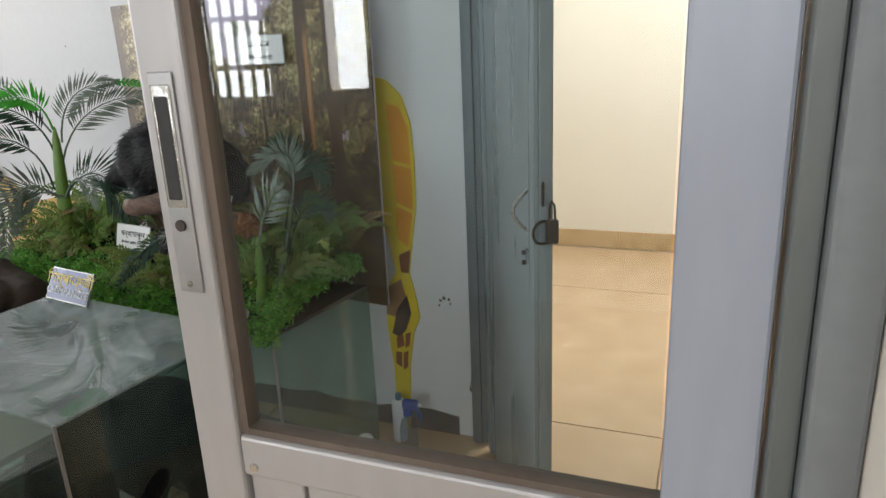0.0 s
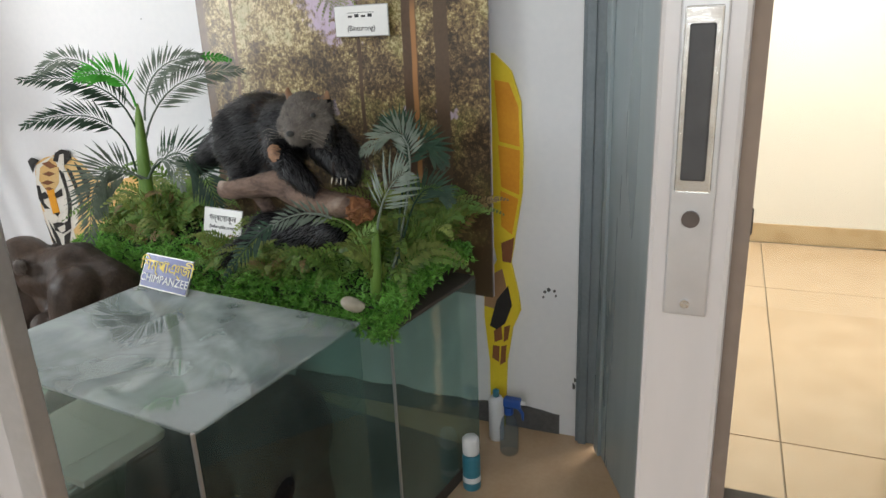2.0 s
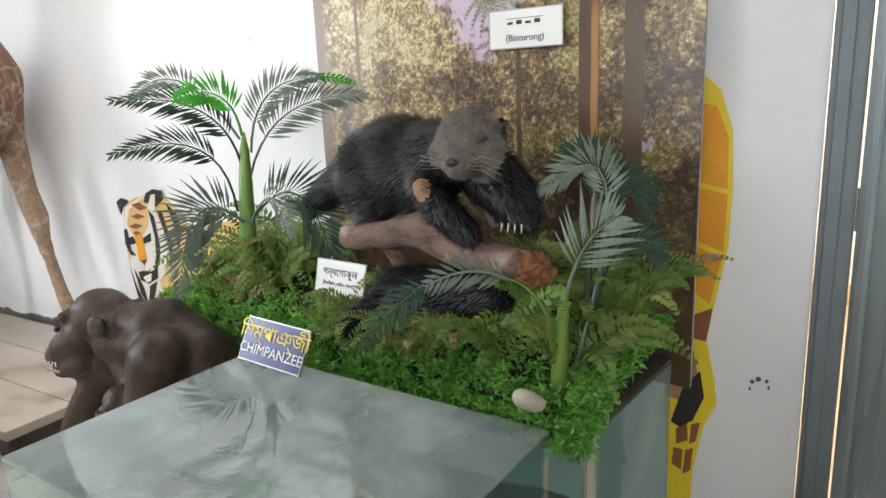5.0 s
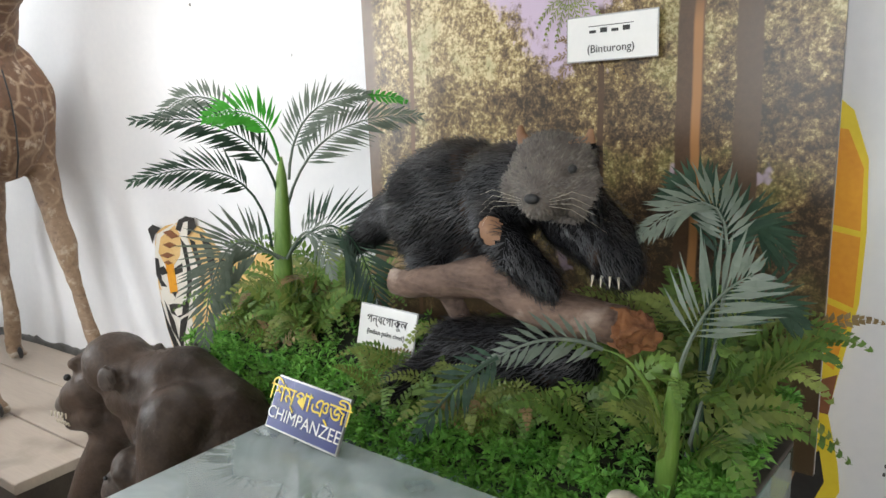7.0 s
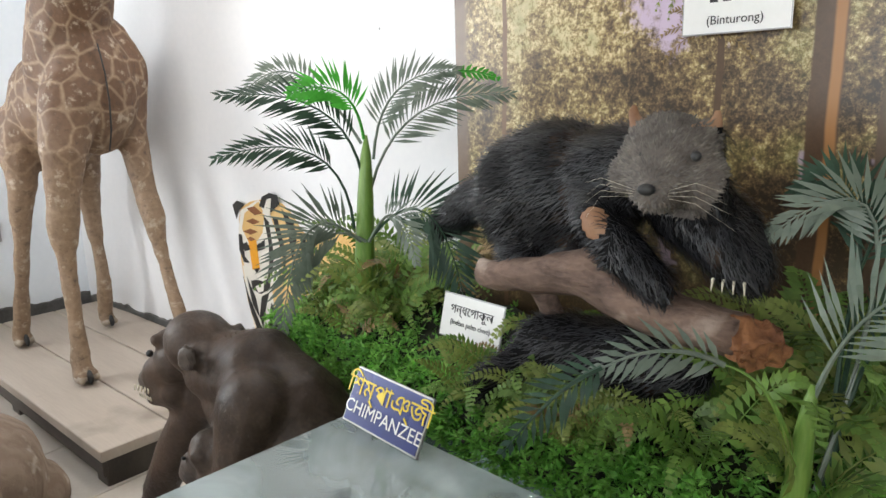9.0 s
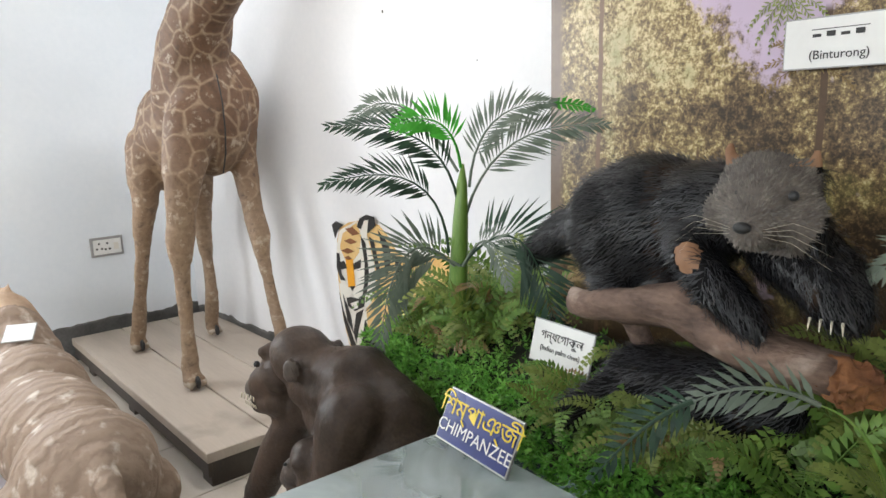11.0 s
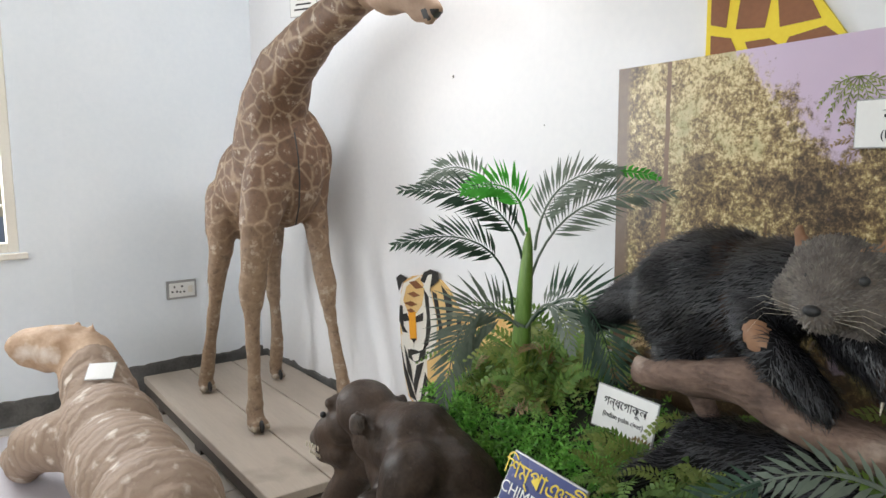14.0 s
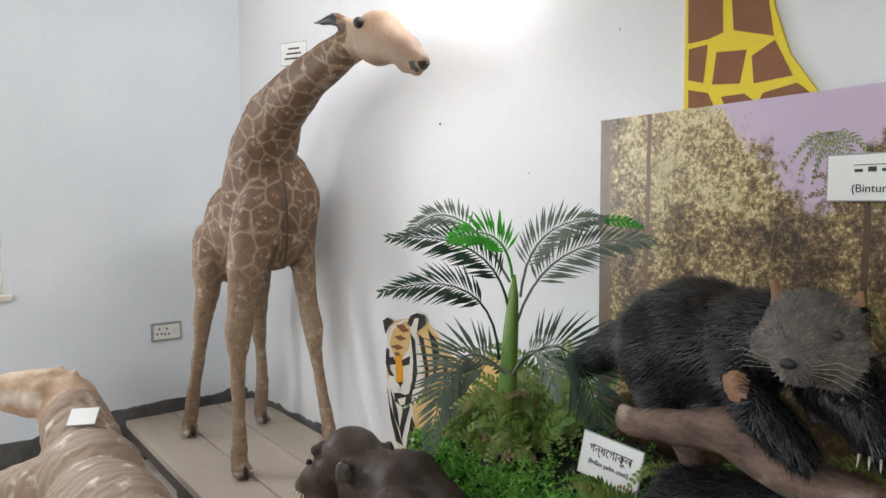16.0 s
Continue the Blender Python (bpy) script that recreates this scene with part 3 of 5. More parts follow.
solo("baseboard", box((-2.25, 4.885, 0), (1.4, 4.9, 0.13), 0.004), SKIRT, "tan tiled skirting along the cream corridor wall", "skirting", kind="structure")
solo("ceiling", box((-5.3, -3.2, 3.0), (1.6, 5.1, 3.12)), WHITE_WALL, "plain white ceiling", "ceiling", kind="structure")
# south wall with a barred window and a doorway, seen only as reflections, and an added high opening for the front fill
for k, (x0, x1, z0, z1) in enumerate(((-5.3, -3.54, -0.2, 3.0), (-3.54, -2.95, -0.2, 1.20), (-3.54, -2.95, 2.4, 3.0), (-2.95, -2.52, -0.2, 3.0), (-2.52, -2.26, -0.2, 1.25), (-2.52, -2.26, 2.25, 3.0), (-2.26, -1.6, -0.2, 3.0), (-1.6, 1.0, -0.2, 1.95), (-1.6, 1.0, 2.75, 3.0), (1.0, 1.5, -0.2, 3.0))):
    wall("wall_south_%d" % (k + 1), (x0, -3.15, z0), (x1, -3.0, z1), CREAM_WALL, "cream wall behind the entrance")

# damp dark plaster along the foot of the walls
rnd = random.Random(3)


def ragged_strip(name, p, q, h, material, label, out):
    bm = bmesh.new()
    p, q, out = Vector(p), Vector(q), Vector(out)
    steps = int((q - p).length / 0.012)
    lo, hi = [], []
    for i in range(steps + 1):
        x = p.lerp(q, i / steps)
        t = h * (0.85 + 0.12 * noise.noise(x * 7) + 0.06 * noise.noise(x * 23))
        lo.append((bm.verts.new(x), bm.verts.new(x + out * 0.006)))
        hi.append((bm.verts.new(x + Vector((0, 0, t))), bm.verts.new(x + out * 0.006 + Vector((0, 0, t * 0.96)))))
    for i in range(steps):
        bm.faces.new((lo[i][1], lo[i + 1][1], hi[i + 1][1], hi[i][1]))
        bm.faces.new((hi[i][1], hi[i + 1][1], hi[i + 1][0], hi[i][0]))
    return solo(name, bm, material, label, "skirting", kind="structure")


ragged_strip("baseboard_damp_north", (-2.35, 2.2, 0), (-1.19, 2.2, 0), 0.10, CEMENT, "broken damp cement at the wall's foot", (0, -1, 0))
ragged_strip("baseboard_damp_west", (-5.108, 2.2, 0.2), (-5.108, 1.22, 0.2), 0.22, CEMENT, "dark peeling skirting at the wall's foot", (1, 0, 0))
ragged_strip("baseboard_damp_back", (-5.09, 2.2, 0.2), (-2.6, 2.2, 0.2), 0.19, CEMENT, "dark peeling skirting behind the plinth", (0, -1, 0))
ragged_strip("baseboard_damp_window", (-5.11, 1.2, 0.2), (-5.11, -0.3, 0.2), 0.15, CEMENT, "mould-dark plaster under the window", (1, 0, 0))

# raised plinth that carries the animals
plinth = solo("plinth", box((-5.11, -0.3, -0.02), (-2.44, 2.198, 0.194)), GROUT, "low raised display plinth faced with pale beige tiles", "plinth", kind="structure")

# ---- window with grille ----
win = thing("window_1", (-5.2, 0.38, 1.03), 0, "white-painted window with metal grille and bright daylight behind", "window", kind="structure")
for nm, a, b in (("window_frame", (0.02, 0.585, 0), (0.075, 0.63, 1.42)), ("window_frame", (0.02, -0.63, 0), (0.075, -0.585, 1.42)), ("window_frame", (0.02, -0.585, 0), (0.075, 0.585, 0.045)), ("window_frame", (0.02, -0.585, 1.375), (0.075, 0.585, 1.42))):
    part(nm, box(a, b, 0.004), PAINT_WHITE, win)
part("window_sill", box((0.02, -0.66, -0.03), (0.12, 0.66, -0.002), 0.004), PAINT_WHITE, win)
for i in range(5):
    part("grille_bar", cyl((0.045, -0.585, 0.22 + i * 0.25), (0.045, 0.585, 0.22 + i * 0.25), 0.006, n=8), PAINT_WHITE, win)
part("grille_bar", cyl((0.05, 0.55, 0.045), (0.05, 0.55, 1.375), 0.007, n=8), PAINT_YELLOW, win)
for i in range(6):
    part("grille_bar", cyl((0.045, -0.5 + i * 0.19, 0.045), (0.045, -0.5 + i * 0.19, 1.375), 0.006, n=8), PAINT_WHITE, win)
win2 = thing("window_2", (-3.25, -3.05, 1.20), 0, "tall barred window of the entrance hall", "window", kind="structure")
for i in range(6):
    part("grille_bar", cyl((-0.26 + i * 0.1, 0, 0), (-0.26 + i * 0.1, 0, 1.2), 0.016, n=8), PAINT_BLACK, win2)
for i in range(4):
    part("grille_bar", cyl((-0.29, 0.01, 0.2 + i * 0.3), (0.29, 0.01, 0.2 + i * 0.3), 0.016, n=8), PAINT_BLACK, win2)

# ---- double steel door to the corridor ----
door = thing("door_1", (-1.115, 2.17, 0), 0, "grey painted steel door frame with two blue-grey leaves standing open", "door", kind="structure")
part("door_frame", box((-0.012, 0.0, 0.0), (0.062, 0.07, 2.14), 0.004), STEEL_DARK, door)
part("door_stop", box((0.0, -0.012, 0.0), (0.030, -0.0005, 2.14), 0.003), STEEL_DARK, door)
part("door_frame", box((0.985, 0.0, 0.0), (1.05, 0.07, 2.14), 0.004), STEEL_DARK, door)
part("door_frame", box((0.063, 0.0, 2.08), (0.985, 0.07, 2.14), 0.004), STEEL_DARK, door)


def steel_leaf(name, at, rz, width, flip, label):
    leaf = thing(name, at, rz, label, "door")
    bm = box((0, -0.016, 0.012), (width, 0.016, 2.06), 0.003)
    part("panel", bm, STEEL, leaf)
    for x0, x1 in ((0.0, 0.05), (width - 0.055, width)):
        part("stile", box((x0, -0.024 * flip - 0.004, 0.012), (x1, -0.016 * flip, 2.06), 0.002), STEEL, leaf)
    for z in (0.25, 1.05, 1.85):
        part("hinge", cyl((-0.004, -0.02 * flip, z - 0.05), (-0.004, -0.02 * flip, z + 0.05), 0.009, n=10), STEEL_DARK, leaf)
    return leaf


left = steel_leaf("steel_door_leaf", (-1.026, 2.142, 0), -64.2, 0.825, 1, "blue-grey painted steel door leaf standing open into the room")
bow = [(0.725 + 0.0 * i, -0.02 - 0.035 * math.sin(math.pi * i / 8), 1.06 + 0.10 * i / 8) for i in range(9)]
part("pull_handle", tube(bow, 0.005, 8), CHROME, left, "bent steel pull handle")
part("hasp", box((0.70, -0.022, 0.985), (0.75, -0.0165, 1.012), 0.002), STEEL_DARK, left, "scratched hasp plate")
for z in (0.975, 1.0):
    part("rivet", cyl((0.70, -0.03, z), (0.70, -0.02, z), 0.006, n=8), IRON, left)
part("bolt_ring", ring((0.847, -0.012, 1.175), 0.024, 0.0035, (0.25, 1, 0)), IRON, left, "dark iron ring")
part("staple_ring", ring((0.833, -0.008, 1.085), 0.026, 0.0035, (0.9, 0.3, 0)), IRON, left, "dark iron staple ring")
lock = thing("padlock", (-0.652, 1.392, 1.065), 32, "small dark iron padlock hanging from a door ring", "padlock")
lock_body = part("body", box((-0.014, -0.009, -0.005), (0.014, 0.009, 0.05), 0.004), IRON, lock)
part("shackle", tube([(-0.007, 0, 0.05), (-0.006, 0, 0.08), (0, 0, 0.092), (0.006, 0, 0.08), (0.007, 0, 0.05)], 0.003, 8), IRON, lock)
part("keyhole", box((-0.003, -0.0115, 0.006), (0.003, -0.0085, 0.018)), BLACK, lock_body)
right = steel_leaf("steel_door_leaf", (-0.085, 2.40, 0), 78, 0.46, -1, "blue-grey painted steel door leaf folded back into the corridor")
part("bolt_ring", ring((-0.205, 0.012, 1.11), 0.024, 0.0035, (0, 1, 0.2)), IRON, right, "dark iron ring")

# ---- sliding aluminium glass partition ----
PY = 0.36


def sliding_panel(name, x0, x1, y, label, grip=0, s2=0.042, far=None):
    p = thing(name, (x0, y, 0), 0, label, "sliding door")
    w, s = x1 - x0, 0.042
    part("stile", box((0, -0.014, 0.02), (s, 0.014, 2.1), 0.003), ALU, p)
    part("stile", box((w - s2, -0.014, 0.02), (w, 0.014, 2.1), 0.003), far or ALU, p)
    part("mid_rail", box((s + 0.001, -0.013, 1.155), (w - s2 - 0.001, 0.013, 1.192), 0.003), ALU, p)
    part("top_rail", box((s + 0.001, -0.013, 2.04), (w - s2 - 0.001, 0.013, 2.1), 0.003), ALU, p)
    part("bottom_rail", box((s + 0.001, -0.013, 0.02), (w - s2 - 0.001, 0.013, 0.12), 0.003), ALU, p)
    pane = part("glass_pane", box((s + 0.002, -0.002, 1.193), (w - s2 - 0.002, 0.002, 2.039)), DOOR_GLASS, p, "clear glass pane with reflections")
    pane.visible_shadow = False
    for a, b in (((s, -0.008, 1.192), (s + 0.008, 0.008, 2.04)), ((s + 0.0085, -0.008, 1.192), (w - s2, 0.008, 1.198))):
        part("gasket", box(a, b), GASKET, p, "brown rubber gasket")
    n = max(2, int((w - s - s2) / 0.055))
    for i in range(n):
        a = s + (w - s - s2) * i / n
        part("lower_slat", box((a + 0.002, -0.006, 0.121), (a + (w - s - s2) / n - 0.002, 0.006, 1.154), 0.002), ALU, p)
    if grip:
        plate = part("lock_plate", box((0.010, -0.0165, 1.318), (0.032, -0.0145, 1.485), 0.001), ALU_DARK, p, "dull metal lock plate")
        part("finger_recess", box((0.0145, -0.0185, 1.392), (0.0265, -0.0166, 1.468), 0.001), BLACK, plate, "dark finger recess")
        part("recess_rim", box((0.012, -0.0175, 1.386), (0.0295, -0.0166, 1.476), 0.001), CHROME, plate)
        part("key_cylinder", cyl((0.021, -0.0185, 1.372), (0.021, -0.0166, 1.372), 0.0045, n=12), IRON, plate)
        part("screw", cyl((0.021, -0.018, 1.325), (0.021, -0.0166, 1.325), 0.0025, n=8), CHROME, plate)
    part("screw", cyl((0.055, -0.0155, 1.165), (0.055, -0.0125, 1.165), 0.004, n=8), CHROME, p)
    return p


sliding_panel("sliding_door", -0.732, -0.3005, PY, "grey-white aluminium sliding door with clear upper glass", 1, 0.056, ALU_SHADED)
# the darker metal of the right stile puts its shade into the colour
sliding_panel("sliding_door", -2.40, -1.375, PY + 0.06, "grey-white aluminium sliding door with clear upper glass", 0, 0.042, ALU_DARK)
jamb = thing("partition_frame", (-0.28, PY, 0), 0, "dull aluminium door frame with track grooves", "door frame", kind="structure")
part("post", box((-0.0185, -0.03, 0), (-0.0035, 0.03, 2.114), 0.002), POST_GREEN, jamb, "grey-green painted post")
part("post", box((-0.003, -0.045, 0), (0.026, 0.045, 2.2), 0.003), POST_GREY, jamb, "chipped grey painted post")
part("head_track", box((-2.6, -0.045, 2.115), (-0.0035, 0.09, 2.2), 0.003), ALU, jamb)
part("floor_track", box((-2.12, -0.04, 0.0), (-0.019, 0.09, 0.018), 0.002), ALU_DARK, jamb)
wall("wall_partition_east", (-0.2535, PY - 0.1, -0.1), (1.4, PY + 0.1, 3.0), CREAM_WALL, "plain wall beside the partition frame")
# unseen transom, added so that the front light passes over the doors
part("added_transom_pane", box((-2.6, -0.003, 2.201), (0.0, 0.003, 2.77)), DOOR_GLASS, jamb, "clear glass transom added to let the front light in").visible_shadow = False
wall("wall_partition_head", (-5.11, PY - 0.05, 2.775), (-0.2535, PY + 0.05, 3.0), WHITE_WALL, "white wall over the sliding doors")

# ---- glass case and planter ----
CASE = pose(-1.943, 1.143, 0, 0, 0, -5.8)
case = thing("glass_case", (-1.943, 1.143, 0), -5.8, "dusty glass display case with a dark stuffed animal inside", "display case")
W2, D2, HT = 0.393, 0.277, 0.765
part("top_pane", box((-W2, -D2, HT - 0.008), (W2, D2, HT), 0.002), TANK_TOP, case, "dusty glass top with pale glare in its colour")
for nm, a, b in (("front_pane", (-W2, -D2, 0.06), (W2, -D2 + 0.006, HT - 0.0085)), ("side_pane", (W2 - 0.006, -D2 + 0.007, 0.06), (W2, D2 - 0.007, HT - 0.0085)), ("side_pane", (-W2, -D2 + 0.007, 0.06), (-W2 + 0.006, D2 - 0.007, HT - 0.0085))):
    part(nm, box(a, b, 0.001), TANK_GLASS, case).visible_shadow = False
part("base", box((-W2, -D2, 0), (W2, D2, 0.058), 0.004), DARK_WOOD, case, "dark wooden base")
part("inner_shelf", box((-W2 + 0.012, -D2 + 0.012, 0.50), (-0.02, D2 - 0.012, 0.52), 0.003), PLANK, case, "pale shelf strip inside")
part("edge_strip", box((W2 - 0.004, -D2 - 0.003, 0.06), (W2 + 0.003, -D2 + 0.004, HT), 0.001), ALU_DARK, case)
bear, bm = organic("stuffed_black_animal", [((-0.12, 0.08, 0.42), 0.15, (0.16, 0.10, 0.50), 0.16), ((0.20, 0.02, 0.55), 0.09, (0.28, -0.06, 0.48), 0.07), ((0.22, -0.02, 0.4), 0.06, (0.24, -0.10, 0.07), 0.05), ((0.05, -0.05, 0.4), 0.06, (0.06, -0.14, 0.07), 0.05), ((-0.2, 0.0, 0.4), 0.07, (-0.22, -0.08, 0.07), 0.05), ((-0.2, 0.15, 0.4), 0.07, (-0.22, 0.16, 0.07), 0.05), ((0.2, 0.17, 0.4), 0.06, (0.22, 0.2, 0.07), 0.05), ((0.27, -0.07, 0.47), 0.05, (0.33, -0.12, 0.44), 0.035), ((0.16, -0.02, 0.63), 0.025, (0.15, -0.02, 0.655), 0.02), ((0.25, 0.05, 0.63), 0.025, (0.26, 0.06, 0.65), 0.02)], 0.02)
for f in bm.faces:
    c = f.calc_center_median()
    f.material_index = 1 if (c - Vector((0.30, -0.13, 0.43))).length < 0.055 or (c - Vector((0.07, -0.19, 0.16))).length < 0.06 else 0
finish(bear, bm, FUR_BLACK, SKIN_GREY, label="black stuffed animal with a pale muzzle inside the glass case", category="stuffed animal")
bear.matrix_world = CASE @ pose(0.06, 0.0, 0.0)

sign = thing("chimpanzee_sign", (-2.195, 1.40, 0.766), -9, "navy-blue sign with yellow and white lettering leaning on the planter", "sign")
tilt = pose(0, 0, 0, -27, 0, 0) @ Matrix.Diagonal((0.80, 1, 0.76, 1))
bm = box((-0.132, -0.003, 0.0), (0.132, 0.003, 0.135), 0.001, m=tilt)
part("frame", bm, ALU_DARK, sign, "thin grey metal edge")
board = part("board", box((-0.127, -0.0042, 0.005), (0.127, -0.003, 0.130), m=tilt), SIGN_BLUE, sign)
letters("lettering", "CHIMPANZEE", 0.044, SIGN_WHITE, board, tilt @ pose(0, -0.0052, 0.040, 90), "white capital letters")
letters("lettering", "িশম্পাঞ্জী", 0.062, SIGN_YELLOW, board, tilt @ pose(0, -0.0052, 0.090, 90), "yellow script letters")

BED = pose(-2.129, 1.915, 0, 0, 0, -9.0)
planter = thing("planter", (-2.129, 1.915, 0), -9.0, "long greenish glass case topped by a bed of artificial plants", "planter")
for nm, a, b in (("front_pane", (-0.78, -0.335, 0.05), (0.70, -0.328, 0.69)), ("side_pane", (0.693, -0.327, 0.05), (0.70, 0.14, 0.69)), ("side_pane", (-0.78, -0.327, 0.05), (-0.773, 0.14, 0.69))):
    part(nm, box(a, b, 0.001), PLANTER_GLASS, planter, "smooth greenish glass").visible_shadow = False
part("base", box((-0.78, -0.335, 0.0), (0.70, 0.14, 0.049), 0.004), DARK_WOOD, planter, "dark wooden base")
part("tray", box((-0.78, -0.335, 0.691), (0.70, 0.14, 0.703), 0.003), DARK_WOOD, planter, "dark tray under the plants")
part("edge_strip", box((0.696, -0.338, 0.05), (0.703, -0.331, 0.69), 0.001), ALU_DARK, planter)
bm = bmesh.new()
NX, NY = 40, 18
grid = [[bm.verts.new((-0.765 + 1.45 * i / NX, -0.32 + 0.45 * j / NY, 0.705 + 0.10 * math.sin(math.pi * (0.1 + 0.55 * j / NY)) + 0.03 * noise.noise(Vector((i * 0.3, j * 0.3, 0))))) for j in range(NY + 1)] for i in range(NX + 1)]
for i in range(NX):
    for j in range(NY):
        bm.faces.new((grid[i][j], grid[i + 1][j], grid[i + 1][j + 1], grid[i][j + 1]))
part("soil", bm, SOIL, planter, "mossy bed with the plants' shade in its colour", smooth=True)


def bed_z(x, y):
    return 0.71 + 0.10 * math.sin(math.pi * (0.1 + 0.55 * max(0, min(1, (y + 0.32) / 0.45))))


# ---- forest poster, cutouts, cards ----
poster = thing("forest_poster", (-2.587, 2.172, 0.60), -7.2, "large printed forest photograph with ochre trees and lavender sky", "poster")
bm = bmesh.new()
box((0, -0.004, 0), (1.215, 0.004, 1.09), bm=bm)
part("print", bm, FOREST, poster, "forest photograph on thin board")
part("backing", box((0.0, 0.0045, 0), (1.215, 0.012, 1.09)), BOARD, poster)
# tropical fronds printed near the sky gap are part of the picture, in low relief
for k, (x, z, r) in enumerate(((0.71, 0.86, 0.11), (0.66, 1.0, 0.09))):
    bm = bmesh.new()
    for a in np.linspace(200, 340, 7) if k else np.linspace(-20, 200, 8):
        d = Vector((math.cos(radians(a)), 0, math.sin(radians(a))))
        frond(bm, Vector((x, -0.006, z)), Vector((x, -0.006, z)) + d * r * 0.6 + Vector((0, 0, 0.02)), Vector((x, -0.006, z)) + d * r - Vector((0, 0, 0.03)), (0, -1, 0), 9, 0.022, 0.002, stem=0.0012, seed=k)
    part("printed_palm", bm, FERN_B if k else FERN_C, poster)


def card(name, at, rz, tilt_x, w, h, lines, label):
    c = thing(name, at, rz, label, "card")
    m = pose(0, 0, 0, tilt_x, 0, 0)
    part("frame", box((-w / 2, 0.0, 0), (w / 2, 0.003, h), 0.001, m=m), ALU_DARK, c, "thin grey edge")
    sheet = part("sheet", box((-w / 2 + 0.003, -0.001, 0.003), (w / 2 - 0.003, 0.0, h - 0.003), m=m), PAPER, c)
    for body, size, z in lines:
        letters("lettering", body, size, INK, sheet, m @ pose(0, -0.0018, z, 90))
    return c


bc = card("name_card", (-1.822, 2.045, 1.452), -7, 0, 0.212, 0.098, (("(Binturong)", 0.024, 0.026),), "white paper name card fixed on the forest poster")
for k in range(4):
    part("unreadable_line", box((-0.05 + 0.026 * k, -0.0019, 0.060), (-0.034 + 0.026 * k, -0.0012, 0.066 + 0.004 * (k % 2))), INK, bc)
part("unreadable_line", box((-0.052, -0.0019, 0.0735), (0.052, -0.0012, 0.0750)), INK, bc)
card("name_card", (-2.252, 1.745, 0.822), -9, -14, 0.185, 0.100, (("গন্ধেগাকুল", 0.028, 0.066), ("(Indian palm civet)", 0.0165, 0.037)), "white paper name card standing among the ferns")
post_ = thing("card_stake", (-2.252, 1.765, 0.74), 0, "thin metal stake behind a name card", "stake")
part("rod", cyl((0, 0, 0), (0, 0.012, 0.12), 0.003, n=8), IRON, post_)


def outline(bm, pts, y0, y1, index):
    """A flat shape in the x z plane from y0 (front) to y1 (back)."""
    a = [bm.verts.new((x, y0, z)) for x, z in pts]
    b = [bm.verts.new((x, y1, z)) for x, z in pts]
    fs = [bm.faces.new(a), bm.faces.new(b[::-1])]
    n = len(pts)
    for i in range(n):
        fs.append(bm.faces.new((a[i], b[i], b[(i + 1) % n], a[(i + 1) % n])))
    for f in fs:
        f.material_index = index


# painted plywood giraffe on the wall, partly behind the poster
def flat(name, pts, y0, y1, material, parent, label=""):
    bm = bmesh.new()
    outline(bm, pts, y0, y1, 0)
    return part(name, bm, material, parent, label)


cut = thing("giraffe_cutout", (0, 0, 0), 0, "flat painted plywood giraffe in yellow, orange and brown on the wall", "cutout")
flat("neck", [(-2.335, 2.6), (-2.335, 1.5), (-1.9, 1.5), (-1.99, 1.69), (-2.065, 1.80), (-2.105, 1.92), (-2.13, 2.1), (-2.14, 2.6)], 2.186, 2.198, PAINT_YELLOW, cut)
flat("body", [(-1.6, 1.42), (-1.42, 1.383), (-1.363, 1.328), (-1.331, 1.229), (-1.324, 1.08), (-1.327, 0.926), (-1.354, 0.763), (-1.369, 0.668), (-1.343, 0.552), (-1.335, 0.488), (-1.365, 0.417), (-1.388, 0.275), (-1.394, 0.131), (-1.40, 0.0), (-1.455, 0.0), (-1.455, 0.265), (-1.473, 0.448), (-1.47, 0.582), (-1.421, 0.674), (-1.45, 0.82), (-1.6, 0.95)], 2.186, 2.198, PAINT_YELLOW, cut)
for pts in ([(-2.327, 2.01), (-2.234, 1.99), (-2.23, 1.88), (-2.269, 1.87), (-2.325, 1.868)], [(-2.21, 1.976), (-2.122, 1.966), (-2.103, 1.848), (-2.202, 1.88)], [(-2.323, 1.853), (-2.271, 1.856), (-2.281, 1.76), (-2.323, 1.773)], [(-2.246, 1.833), (-2.168, 1.826), (-2.184, 1.746), (-2.256, 1.753)], [(-2.155, 1.809), (-2.10, 1.838), (-2.056, 1.748), (-2.148, 1.742)], [(-2.322, 1.747), (-2.268, 1.733), (-2.248, 1.692), (-2.321, 1.7)], [(-2.125, 1.716), (-2.046, 1.73), (-2.0, 1.69), (-2.135, 1.697)], [(-2.231, 1.719), (-2.172, 1.72), (-2.144, 1.698), (-2.221, 1.695)],
            [(-1.404, 0.738), (-1.356, 0.763), (-1.368, 0.668), (-1.40, 0.671)], [(-1.437, 0.396), (-1.408, 0.422), (-1.404, 0.366), (-1.435, 0.35)], [(-1.397, 0.417), (-1.374, 0.427), (-1.383, 0.369), (-1.40, 0.355)], [(-1.442, 0.337), (-1.416, 0.336), (-1.419, 0.271), (-1.445, 0.285)], [(-1.409, 0.337), (-1.389, 0.345), (-1.394, 0.275), (-1.415, 0.259)]):
    flat("patch", pts, 2.1845, 2.1855, PAINT_BROWN, cut)
for pts in ([(-1.42, 1.30), (-1.37, 1.29), (-1.338, 1.211), (-1.335, 1.081), (-1.406, 1.098)], [(-1.41, 1.085), (-1.334, 1.068), (-1.337, 0.916), (-1.401, 0.942)], [(-1.404, 0.928), (-1.34, 0.902), (-1.364, 0.773), (-1.403, 0.801)]):
    flat("patch", pts, 2.1845, 2.1855, PAINT_ORANGE, cut)
